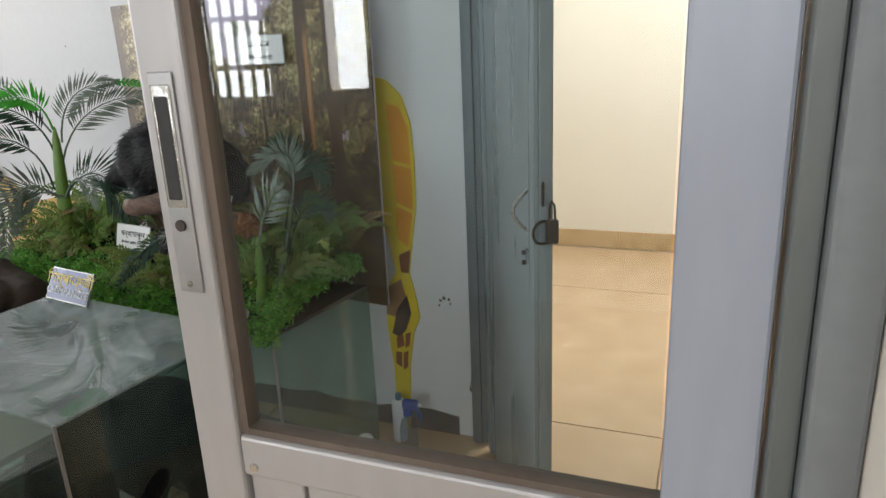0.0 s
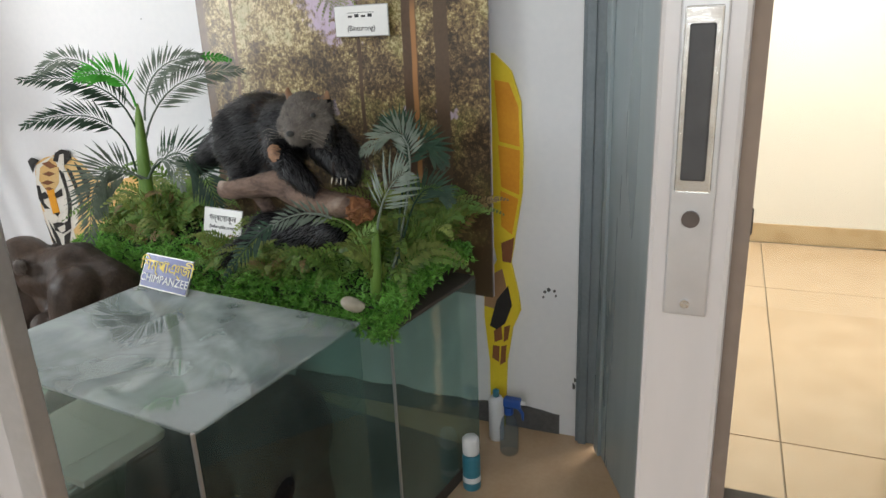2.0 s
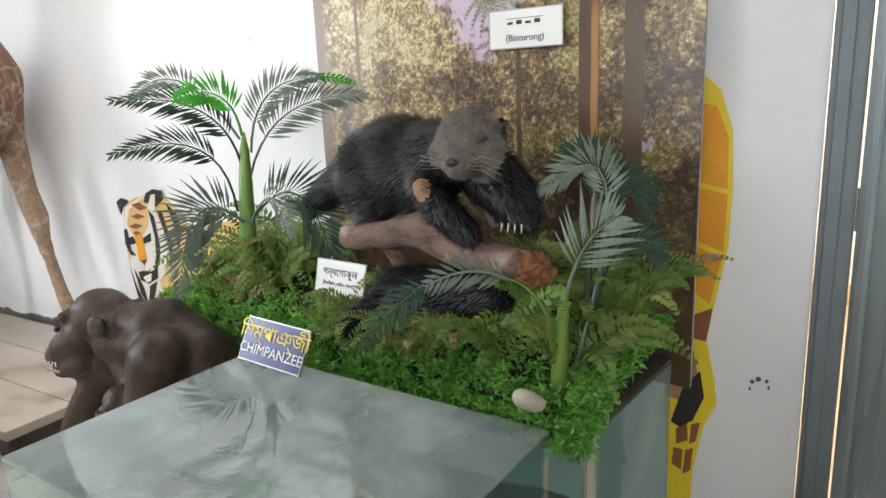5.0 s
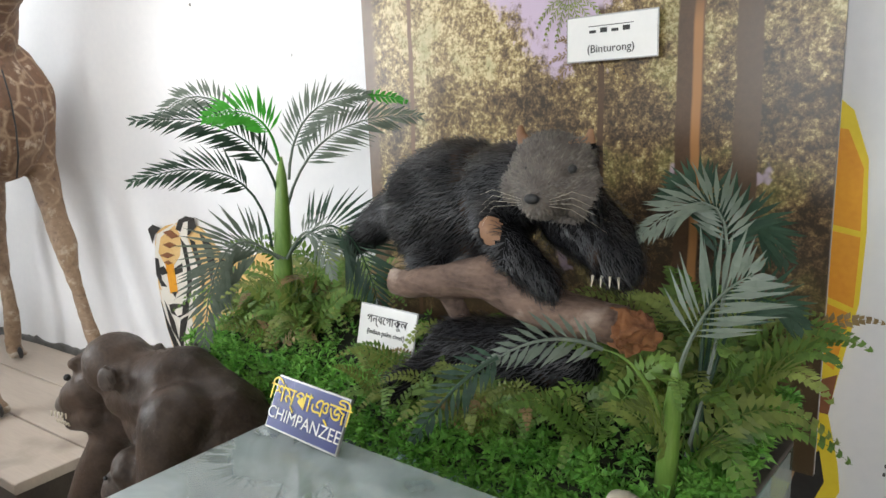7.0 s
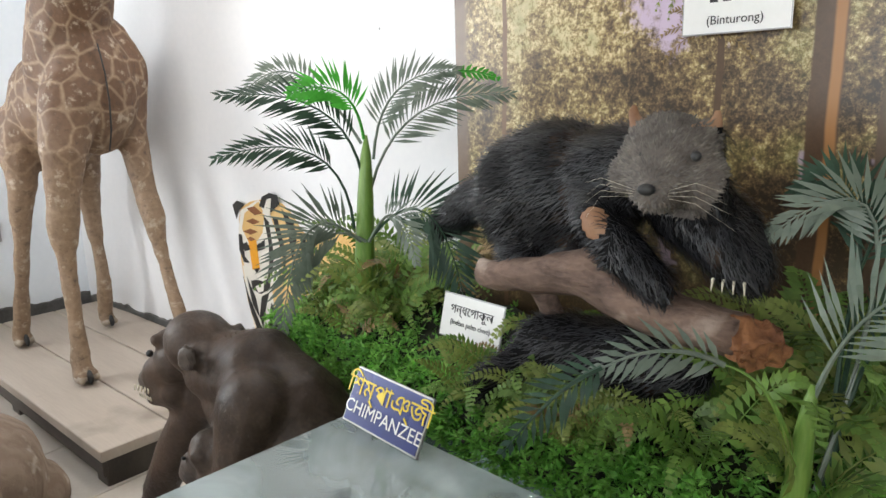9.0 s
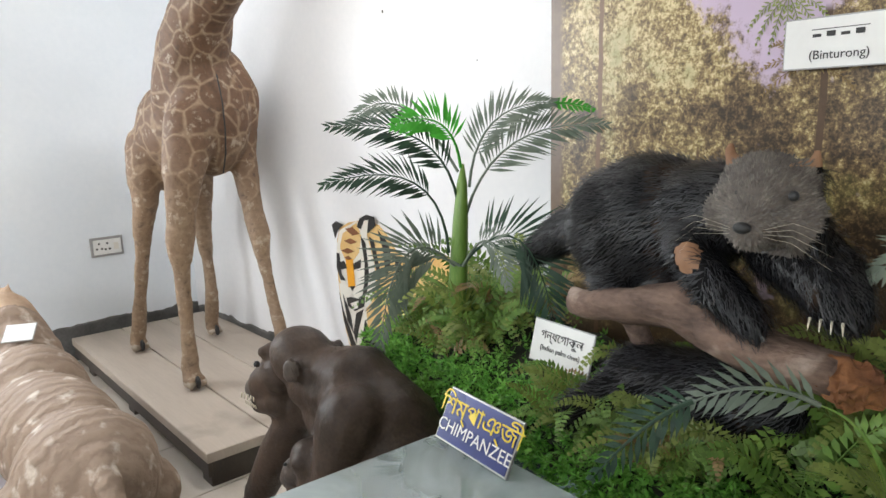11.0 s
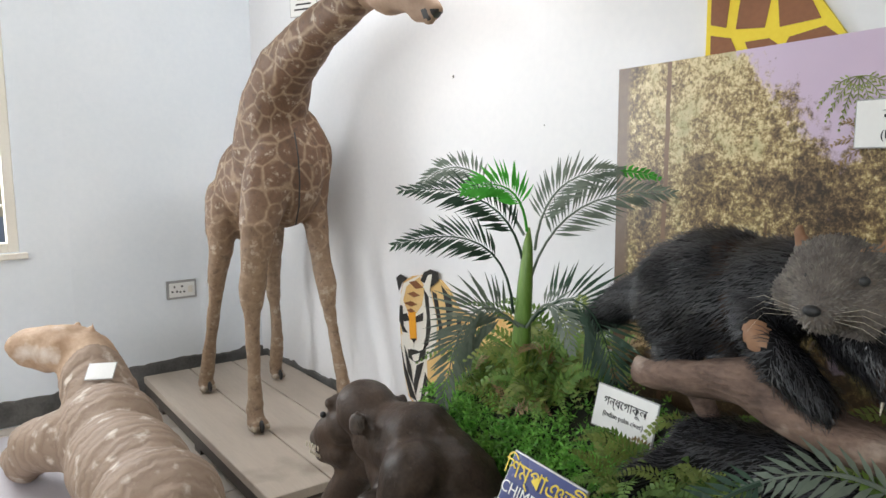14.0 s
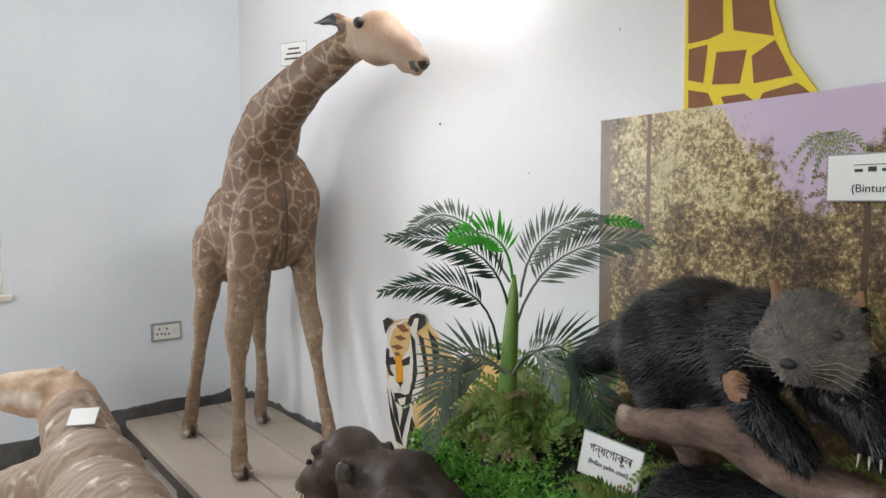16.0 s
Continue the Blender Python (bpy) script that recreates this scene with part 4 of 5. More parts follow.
flat("tail", [(-1.461, 0.605), (-1.401, 0.643), (-1.385, 0.569), (-1.435, 0.486), (-1.472, 0.493)], 2.1838, 2.1843, PAINT_TAN, cut, "tan painted tail")
flat("tail_tuft", [(-1.452, 0.416), (-1.426, 0.404), (-1.393, 0.431), (-1.366, 0.506), (-1.38, 0.581), (-1.424, 0.521)], 2.183, 2.1836, PAINT_BLACK, cut, "black painted tuft")

# painted plywood tiger on the wall
tig = thing("tiger_cutout", (0, 0, 0), 0, "flat painted plywood tiger in orange, white and black on the wall", "cutout")
flat("board", [(-3.687, 0.895), (-3.666, 0.944), (-3.606, 0.971), (-3.512, 0.990), (-3.422, 0.976), (-3.370, 0.941), (-3.320, 0.882), (-3.255, 0.865), (-3.073, 0.908), (-2.936, 0.877), (-2.933, 0.561), (-3.516, 0.391), (-3.580, 0.409), (-3.643, 0.452), (-3.678, 0.567), (-3.697, 0.735)], 2.1880, 2.1980, TIGER_COAT, tig, "pale orange painted plywood")
flat("chest", [(-3.689, 0.712), (-3.514, 0.652), (-3.504, 0.418), (-3.573, 0.416), (-3.639, 0.458), (-3.674, 0.568)], 2.1868, 2.1877, PAINT_WHITE, tig)
flat("head", [(-3.691, 0.858), (-3.666, 0.934), (-3.549, 0.983), (-3.486, 0.935), (-3.447, 0.827), (-3.444, 0.736), (-3.477, 0.660), (-3.533, 0.615), (-3.618, 0.624), (-3.669, 0.686), (-3.696, 0.784)], 2.1856, 2.1865, PAINT_WHITE, tig, "white painted face")
flat("forehead", [(-3.642, 0.923), (-3.549, 0.976), (-3.519, 0.931), (-3.539, 0.858), (-3.577, 0.821), (-3.635, 0.816), (-3.667, 0.862)], 2.1844, 2.1853, TIGER_COAT, tig)
flat("nose_bridge", [(-3.631, 0.819), (-3.581, 0.825), (-3.574, 0.708), (-3.621, 0.696)], 2.1832, 2.1841, PAINT_ORANGE, tig)
flat("eye", [(-3.680, 0.797), (-3.643, 0.810), (-3.620, 0.783), (-3.660, 0.771)], 2.1832, 2.1841, PAINT_BLACK, tig)
flat("eye", [(-3.585, 0.803), (-3.528, 0.832), (-3.532, 0.796), (-3.577, 0.781)], 2.1832, 2.1841, PAINT_BLACK, tig)
flat("cheek_stripe", [(-3.691, 0.838), (-3.671, 0.837), (-3.664, 0.751), (-3.636, 0.727), (-3.672, 0.725), (-3.696, 0.772)], 2.1832, 2.1841, PAINT_BLACK, tig)
flat("cheek_stripe", [(-3.523, 0.926), (-3.494, 0.902), (-3.480, 0.775), (-3.499, 0.702), (-3.544, 0.664), (-3.513, 0.734), (-3.505, 0.817)], 2.1832, 2.1841, PAINT_BLACK, tig)
flat("mouth", [(-3.637, 0.659), (-3.548, 0.668), (-3.510, 0.704), (-3.521, 0.638), (-3.583, 0.608), (-3.633, 0.621)], 2.1832, 2.1841, PAINT_BLACK, tig)
flat("muzzle", [(-3.592, 0.688), (-3.601, 0.669), (-3.625, 0.657), (-3.649, 0.659), (-3.659, 0.674), (-3.649, 0.693), (-3.625, 0.704), (-3.601, 0.702)], 2.1820, 2.1829, PAINT_WHITE, tig)
flat("muzzle", [(-3.523, 0.697), (-3.533, 0.677), (-3.559, 0.664), (-3.585, 0.666), (-3.595, 0.682), (-3.584, 0.703), (-3.559, 0.715), (-3.533, 0.713)], 2.1820, 2.1829, PAINT_WHITE, tig)
flat("nose", [(-3.613, 0.707), (-3.574, 0.715), (-3.590, 0.688)], 2.1820, 2.1829, PAINT_BLACK, tig)
flat("chin", [(-3.610, 0.636), (-3.555, 0.657), (-3.563, 0.624), (-3.594, 0.613)], 2.1820, 2.1829, PAINT_WHITE, tig)
flat("ear", [(-3.714, 0.952), (-3.682, 0.971), (-3.634, 0.960), (-3.674, 0.933), (-3.695, 0.896)], 2.1832, 2.1841, PAINT_BLACK, tig)
flat("ear", [(-3.545, 0.960), (-3.523, 0.997), (-3.479, 1.014), (-3.432, 1.009), (-3.425, 0.976), (-3.475, 0.942)], 2.1832, 2.1841, PAINT_BLACK, tig)
flat("inner_ear", [(-3.527, 0.934), (-3.493, 0.990), (-3.468, 0.995), (-3.483, 0.922)], 2.1820, 2.1829, PAINT_WHITE, tig)
flat("stripe", [(-3.634, 0.895), (-3.589, 0.909), (-3.546, 0.899), (-3.590, 0.885)], 2.1820, 2.1829, PAINT_BROWN, tig)
flat("stripe", [(-3.659, 0.851), (-3.611, 0.867), (-3.565, 0.859), (-3.611, 0.843)], 2.1820, 2.1829, PAINT_BROWN, tig)
flat("stripe", [(-3.639, 0.825), (-3.612, 0.835), (-3.584, 0.827), (-3.612, 0.817)], 2.1820, 2.1829, PAINT_BROWN, tig)
flat("stripe", [(-3.622, 0.945), (-3.574, 0.957), (-3.527, 0.934), (-3.574, 0.922)], 2.1820, 2.1829, PAINT_BROWN, tig)
flat("stripe", [(-3.472, 0.928), (-3.443, 0.919), (-3.408, 0.789), (-3.437, 0.669), (-3.430, 0.785)], 2.1844, 2.1853, PAINT_BLACK, tig)
flat("stripe", [(-3.415, 0.959), (-3.353, 0.914), (-3.343, 0.850), (-3.377, 0.767), (-3.387, 0.882)], 2.1844, 2.1853, PAINT_BLACK, tig)
flat("stripe", [(-3.320, 0.867), (-3.293, 0.863), (-3.300, 0.787), (-3.320, 0.717)], 2.1844, 2.1853, PAINT_BLACK, tig)
flat("stripe", [(-3.689, 0.668), (-3.666, 0.594), (-3.607, 0.486), (-3.580, 0.445), (-3.627, 0.452), (-3.666, 0.545)], 2.1844, 2.1853, PAINT_BLACK, tig)
flat("stripe", [(-3.665, 0.668), (-3.618, 0.586), (-3.603, 0.507), (-3.642, 0.556)], 2.1844, 2.1853, PAINT_BLACK, tig)
flat("stripe", [(-3.579, 0.599), (-3.529, 0.625), (-3.568, 0.532), (-3.588, 0.467), (-3.603, 0.512)], 2.1844, 2.1853, PAINT_BLACK, tig)
flat("stripe", [(-3.522, 0.584), (-3.500, 0.549), (-3.538, 0.456), (-3.561, 0.438)], 2.1844, 2.1853, PAINT_BLACK, tig)
flat("belly", [(-3.515, 0.47), (-2.72, 0.52), (-2.72, 0.31), (-3.53, 0.30)], 2.1880, 2.198, PAINT_WHITE, tig)
for k in range(10):
    x0, lean = -3.505 + 0.056 * k, 0.012 * math.sin(2.3 * k)
    flat("stripe", [(x0, 0.53 + 0.03 * math.sin(k)), (x0 + 0.012, 0.54), (x0 + 0.024 + lean, 0.40), (x0 + 0.014 + lean, 0.315), (x0 + 0.004 + lean, 0.39)], 2.1856, 2.1865, PAINT_BLACK, tig)

# ---- palms ----
def palm(name, base, top, r, fronds, label):
    """Each frond: root, a point on the middle of its arch, tip, blade normal, leaflet pairs, leaflet length, half width, material."""
    p = thing(name, base, 0, label, "artificial palm")
    b, t = Vector((0, 0, 0)), Vector(top) - Vector(base)
    part("stem", tube([b, b.lerp(t, 0.35), b.lerp(t, 0.7), b.lerp(t, 0.9), t], [r, r * 0.95, r * 0.75, r * 0.5, 0.003], 12), TRUNK_GREEN, p, "ribbed green plastic stem", smooth=True)
    for k in range(3):
        a = k * 2.1
        d = Vector((math.cos(a), math.sin(a), 0)) * r * 0.55
        part("leaf_sheath", tube([b + d * 0.5, b.lerp(t, 0.35) + d * 0.8, b.lerp(t, 0.65) + d * 0.75, b.lerp(t, 0.85) + d * 0.6], [r * 0.6, r * 0.55, r * 0.35, 0.003], 8), TRUNK_GREEN, p, smooth=True)
    for k, (s, c, e, nrm, n, l, w, m, first) in enumerate(fronds):
        o = Vector(base)
        s, c, e = Vector(s) - o, Vector(c) - o, Vector(e) - o
        part("frond", frond(bmesh.new(), s, 2 * c - (s + e) / 2, e, nrm, n, l * 1.06, w * 0.86, angle=56, start=first, stem=0.0042, curl=0.16, seed=k + 3), m, p)
    return p


B = (-2.635, 1.81, 0.76)
UP = (0.42, -0.48, 0.77)
palm("artificial_palm", B, (-2.612, 1.83, 1.26), 0.027, [
    ((-2.622, 1.82, 1.16), (-2.66, 1.725, 1.325), (-2.775, 1.535, 1.362), (0.5, -0.45, 0.7), 28, 0.105, 0.0056, PALM_DARK, 0.22),
    ((-2.64, 1.80, 1.03), (-2.655, 1.70, 1.22), (-2.775, 1.51, 1.224), (0.5, -0.45, 0.7), 27, 0.10, 0.0056, PALM_DARK, 0.36),
    ((-2.615, 1.825, 1.25), (-2.612, 1.755, 1.362), (-2.645, 1.63, 1.362), (0.62, -0.75, 0.2), 20, 0.082, 0.006, PALM_BRIGHT, 0.25),
    ((-2.62, 1.82, 1.24), (-2.78, 1.765, 1.412), (-2.90, 1.68, 1.355), (0.5, -0.6, 0.55), 22, 0.08, 0.0052, PALM_GREY, 0.35),
    ((-2.60, 1.84, 1.20), (-2.56, 1.89, 1.362), (-2.445, 1.99, 1.408), (0.5, -0.7, 0.4), 26, 0.095, 0.005, PALM_GREY, 0.2),
    ((-2.455, 2.00, 1.405), (-2.42, 2.04, 1.402), (-2.385, 2.08, 1.385), (0.5, -0.7, 0.4), 8, 0.032, 0.006, PALM_BRIGHT, 0.0),
    ((-2.606, 1.833, 1.13), (-2.545, 1.955, 1.308), (-2.37, 2.11, 1.348), (0.5, -0.65, 0.5), 30, 0.11, 0.005, PALM_GREY, 0.25),
    ((-2.61, 1.79, 1.00), (-2.645, 1.655, 1.045), (-2.635, 1.55, 0.825), (0.8, -0.5, 0.3), 30, 0.125, 0.0060, PALM_GREY, 0.12),
    ((-2.60, 1.80, 1.00), (-2.65, 1.70, 1.02), (-2.66, 1.62, 0.90), (0.8, -0.5, 0.3), 20, 0.09, 0.0052, PALM_GREY, 0.25),
    ((-2.595, 1.80, 1.00), (-2.43, 1.835, 1.08), (-2.33, 1.85, 0.845), (0.5, -0.8, 0.3), 30, 0.145, 0.006, PALM_DARK, 0.18),
    ((-2.59, 1.80, 1.0), (-2.50, 1.80, 1.075), (-2.42, 1.78, 0.97), (0.5, -0.8, 0.3), 18, 0.075, 0.005, PALM_GREY, 0.3),
], "tall artificial palm with dusty dark fronds and one bright green leaf")
palm("artificial_palm", (-1.565, 1.545, 0.76), (-1.552, 1.549, 0.975), 0.017, [
    ((-1.571, 1.543, 0.881), (-1.60, 1.51, 0.968), (-1.645, 1.478, 1.005), UP, 1, 0.004, 0.001, TRUNK_GREEN, 0.9),
    ((-1.643, 1.478, 1.005), (-1.715, 1.435, 1.022), (-1.79, 1.392, 0.985), (0.1, -0.75, 0.65), 12, 0.062, 0.0055, PALM_GREY, 0.0),
    ((-1.775, 1.40, 0.997), (-1.825, 1.36, 0.955), (-1.88, 1.318, 0.875), (0.35, -0.7, 0.6), 14, 0.055, 0.005, PALM_DARK, 0.0),
    ((-1.553, 1.549, 0.94), (-1.515, 1.545, 1.055), (-1.452, 1.538, 1.122), (-0.15, -0.95, 0.25), 15, 0.118, 0.0052, PALM_GREY, 0.3),
    ((-1.545, 1.60, 0.80), (-1.52, 1.71, 1.16), (-1.651, 1.643, 1.135), (0.1, -0.75, 0.6), 24, 0.085, 0.0055, PALM_GREY, 0.42),
    ((-1.535, 1.62, 0.80), (-1.525, 1.735, 1.13), (-1.43, 1.755, 1.10), (0.1, -0.75, 0.6), 22, 0.10, 0.006, PALM_DARK, 0.42),
    ((-1.54, 1.62, 0.80), (-1.545, 1.755, 1.15), (-1.63, 1.74, 1.195), (0.1, -0.9, 0.35), 22, 0.075, 0.0055, PALM_DARK, 0.45),
    ((-1.535, 1.62, 0.80), (-1.49, 1.70, 1.02), (-1.40, 1.72, 1.0), (0.1, -0.8, 0.5), 18, 0.085, 0.0055, PALM_DARK, 0.4),
], "small artificial palm with grey-green fronds at the planter's front")

# ---- ferns ----
rnd = random.Random(11)


def fern(m, kinds, n, size, seed, label):
    f = thing("artificial_fern", m.translation, 0, label, "artificial fern", "ferns in the planter")
    r = random.Random(seed)
    for k in range(n):
        a = 2 * math.pi * k / n + r.uniform(-0.5, 0.5)
        l = size * r.uniform(0.7, 1.2)
        d = Vector((math.cos(a), math.sin(a), 0))
        p2 = d * l * r.uniform(0.55, 0.95) + Vector((0, -0.03, l * r.uniform(0.05, 0.75)))
        p1 = d * l * 0.35 + Vector((0, 0, l * r.uniform(0.55, 0.9)))
        shape = lambda g: max(0.12, (1 - g) ** 0.7 * min(1, 0.55 + g * 2.5))
        part("frond", frond(bmesh.new(), (0, 0, -0.01), p1, p2, (0.25, -0.6, 0.75), int(13 + l * 22), l * 0.19, l * 0.025, angle=72, start=0.12, stem=0.0016, curl=0.12, seed=seed * 13 + k, shape=shape), r.choice(kinds), f)
    return f


for k in range(62):
    x, y = rnd.uniform(-0.63, 0.66), rnd.uniform(-0.25, 0.10)
    if -0.28 < x < 0.36 and y > -0.16:
        y = rnd.uniform(-0.30, -0.18)
    if -0.36 < x < 0.02 and y < -0.1:
        if k % 2:
            continue
        x += 0.40
    if 0.02 < x < 0.50 and y > -0.24 and k % 3:
        continue
    kinds = rnd.choice(((FERN_A, FERN_A, FERN_B), (FERN_A, FERN_B), (FERN_B, FERN_A, FERN_A, FERN_B, FERN_C)))
    p = BED @ Vector((x, y, bed_z(x, y)))
    fern(Matrix.Translation(p), kinds, rnd.randint(5, 7), rnd.uniform(0.14, 0.22) * (1.15 if abs(x) > 0.35 else 0.9), k, "green artificial fern with feathered fronds in the planter")

for k, (x, y, size) in enumerate(((0.60, 0.06, 0.30), (0.52, 0.09, 0.30), (0.64, -0.06, 0.28), (0.56, -0.14, 0.27), (0.62, -0.22, 0.25), (0.45, 0.08, 0.26), (0.47, -0.24, 0.22), (-0.60, -0.05, 0.24), (-0.52, 0.05, 0.26), (-0.44, -0.12, 0.24))):
    fern(Matrix.Translation(BED @ Vector((x, y, bed_z(x, y)))), (FERN_A, FERN_A, FERN_B), 8, size, 100 + k, "large green artificial fern with arching feathered fronds")

# small-leaved mat that hangs over the planter's rim
bm = bmesh.new()
r = random.Random(21)
for k in range(3000):
    f = r.random()
    if f < 0.62:
        x, y = r.uniform(-0.76, 0.72), -0.335 + abs(r.gauss(0, 0.07))
    elif f < 0.8:
        x, y = 0.71 - abs(r.gauss(0, 0.05)), r.uniform(-0.33, 0.12)
    else:
        x, y = r.uniform(-0.74, 0.68), r.uniform(-0.3, 0.10)
    c = Vector((x, y - 0.02, bed_z(x, y) - 0.01 + r.uniform(-0.03, 0.03) - (0.03 if y < -0.3 else 0)))
    for j in range(11):
        d = Vector((r.gauss(0, 1), r.gauss(-0.3, 1), r.gauss(0.55, 0.7))).normalized()
        leaf_quad(bm, c + d * 0.004, d, Vector((r.gauss(0, 1), r.gauss(0, 1), r.gauss(1, 1))).normalized(), r.uniform(0.012, 0.024), r.uniform(0.0022, 0.0042), 0.25)
solo("groundcover", bm, MOSS, "bright green small-leaved artificial ground cover along the planter's rim", "ground cover", kind="stuff", at=BED)
bm = bmesh.new()
bmesh.ops.create_icosphere(bm, subdivisions=3, radius=1, matrix=pose(-1.60, 1.475, 0.765, 0, 15, 20) @ Matrix.Diagonal((0.035, 0.022, 0.02, 1)))
for v in bm.verts:
    v.co += 0.004 * Vector((noise.noise(v.co * 40), noise.noise(v.co * 43), noise.noise(v.co * 47)))
solo("pebble", bm, STONE, "pale rounded pebble lying in the ground cover", "stone", smooth=True)

# ---- log and binturong ----
log = thing("branch_log", (-1.86, 1.66, 0.98), 0, "weathered thick branch with a rotten orange broken end", "log")
pts = [(-0.30, 0.02, 0.03), (-0.245, 0.01, 0.034), (-0.15, 0.0, 0.052), (-0.07, -0.005, 0.07), (0.0, -0.01, 0.044), (0.1, -0.02, 0.017), (0.2, -0.03, 0.012)]
bm = tube(pts, [0.028, 0.032, 0.036, 0.042, 0.04, 0.04, 0.038], 18)
bmesh.ops.subdivide_edges(bm, edges=bm.edges, cuts=2, use_grid_fill=True)
for v in bm.verts:
    q = v.co * 16
    v.co += 0.010 * Vector((noise.noise(q), noise.noise(q + Vector((7, 0, 0))), noise.noise(q + Vector((0, 9, 0)))))
part("trunk", bm, BARK, log, smooth=True)
bm = bmesh.new()
bmesh.ops.create_icosphere(bm, subdivisions=5, radius=1, matrix=pose(0.212, -0.033, 0.006) @ Matrix.Diagonal((0.05, 0.036, 0.036, 1)))
for v in bm.verts:
    q = v.co.copy()
    v.co += 0.014 * Vector((noise.noise(q * 28), noise.noise(q * 31), noise.noise(q * 33))) + 0.011 * Vector((noise.noise(q * 75), noise.noise(q * 81), noise.noise(q * 87)))
part("broken_end", bm, LOG_END, log, "crumbling orange-brown rotten wood", smooth=True)
part("prop_branch", tube([(0.12, 0.0, -0.0), (0.13, 0.09, -0.12), (0.13, 0.12, -0.24)], [0.024, 0.02, 0.022], 10), BARK, log, smooth=True)
part("prop_branch", tube([(-0.2, 0.05, 0.03), (-0.18, 0.12, -0.1), (-0.17, 0.15, -0.24)], [0.024, 0.02, 0.024], 10), BARK, log, smooth=True)

HEAD = Vector((-1.774, 1.608, 1.252))
TAN = Vector((-1.885, 1.575, 1.152))
b_, bm = organic("stuffed_binturong", [
    ((-2.03, 1.76, 1.175), (0.165, 0.105, 0.125), (0, 8, -12)),
    ((-2.11, 1.76, 1.155), (0.105, 0.10, 0.12), (0, 0, 0)),
    ((-1.92, 1.73, 1.20), 0.095, (-1.85, 1.69, 1.22), 0.07),
    (tuple(HEAD), (0.072, 0.068, 0.066), (0, 0, -12)),
    ((-1.770, 1.568, 1.222), 0.046, (-1.769, 1.545, 1.212), 0.034),
    ((-1.715, 1.59, 1.225), 0.034, (-1.71, 1.59, 1.20), 0.03),
    ((-1.825, 1.59, 1.23), 0.034, (-1.828, 1.59, 1.225), 0.03),
    ((-1.93, 1.69, 1.18), 0.05, (-1.885, 1.615, 1.15), 0.036), ((-1.882, 1.61, 1.143), 0.036, (-1.832, 1.60, 1.10), 0.037), ((-1.832, 1.60, 1.10), 0.036, (-1.785, 1.60, 1.062), 0.03),
    ((-1.77, 1.69, 1.17), 0.065, (-1.70, 1.65, 1.135), 0.055), ((-1.70, 1.65, 1.135), 0.055, (-1.665, 1.62, 1.10), 0.04),
    ((-2.10, 1.72, 1.08), 0.05, (-2.08, 1.69, 1.05), 0.036), ((-1.99, 1.74, 1.08), 0.045, (-1.97, 1.70, 1.06), 0.034),
    ((-2.15, 1.80, 1.15), 0.06, (-2.30, 1.86, 1.12), 0.05), ((-2.30, 1.86, 1.12), 0.05, (-2.45, 1.90, 1.03), 0.034),
    ((-1.835, 1.625, 1.29), 0.016, (-1.839, 1.622, 1.326), 0.008), ((-1.720, 1.63, 1.28), 0.016, (-1.714, 1.625, 1.322), 0.007),
], 0.0095, 0.004, 20, 4)
bm.faces.ensure_lookup_table()
face_c = HEAD + Vector((0, -0.03, -0.01))


tan_spot = lambda c: (c - TAN).length < 0.027 + 0.010 * noise.noise(c * 60)


def is_face(c):
    return (c - face_c).length < 0.09 and c.y < 1.645


for f in bm.faces:
    c = f.calc_center_median()
    if is_face(c):
        f.material_index = 2
    if c.z > 1.30 and c.y < 1.68 and (abs(c.x + 1.838) < 0.022 or abs(c.x + 1.715) < 0.022):
        f.material_index = 4
    if tan_spot(c):
        f.material_index = 4
core = list(bm.faces)
body_faces = lambda c: not is_face(c) and not tan_spot(c) and not (c.z > 1.30 and c.y < 1.68)
comb = lambda c: Vector((-0.9, 0.1, -0.55)) if c.x < -1.85 else Vector((0.5, -0.4, -0.7))
fur(bm, 24000, 0.022, comb, 1, body_faces, 0.0007)
fur(bm, 3500, 0.007, lambda c: (c - Vector((-1.769, 1.52, 1.222))), 3, is_face, 0.0008, 0.5)
for sx in (-1, 1):
    bmesh.ops.create_icosphere(bm, subdivisions=2, radius=0.0075, matrix=Matrix.Translation((-1.755 + sx * 0.037, 1.553, 1.262)))
    n0 = len(bm.faces)
bm.faces.ensure_lookup_table()
for f in bm.faces[-160:]:
    f.material_index = 5
k0 = len(bm.faces)
bmesh.ops.create_icosphere(bm, subdivisions=2, radius=0.011, matrix=pose(-1.770, 1.514, 1.218) @ Matrix.Diagonal((1.2, 0.7, 0.8, 1)))
bm.faces.ensure_lookup_table()
for f in bm.faces[k0:]:
    f.material_index = 5
k0 = len(bm.faces)
r = random.Random(4)
for sx in (-1, 1):
    for k in range(4):
        p = Vector((-1.770 + sx * 0.022, 1.528, 1.215 - 0.003 * k))
        tube([p, p + Vector((sx * 0.045, -0.015, 0.016 - 0.006 * k)), p + Vector((sx * r.uniform(0.07, 0.1), 0.0, 0.005 - 0.014 * k))], [0.00024, 0.0002, 0.0001], 4, bm)
bm.faces.ensure_lookup_table()
for k in range(4):
    cyl((-1.695 + 0.014 * k, 1.583, 1.088), (-1.694 + 0.015 * k, 1.572, 1.072), 0.0026, 0.0006, 6, bm)
    cyl((-2.10 + 0.016 * k, 1.655, 1.03), (-2.10 + 0.016 * k, 1.648, 1.01), 0.003, 0.0006, 6, bm)
bm.faces.ensure_lookup_table()
for f in bm.faces[k0:]:
    f.material_index = 6
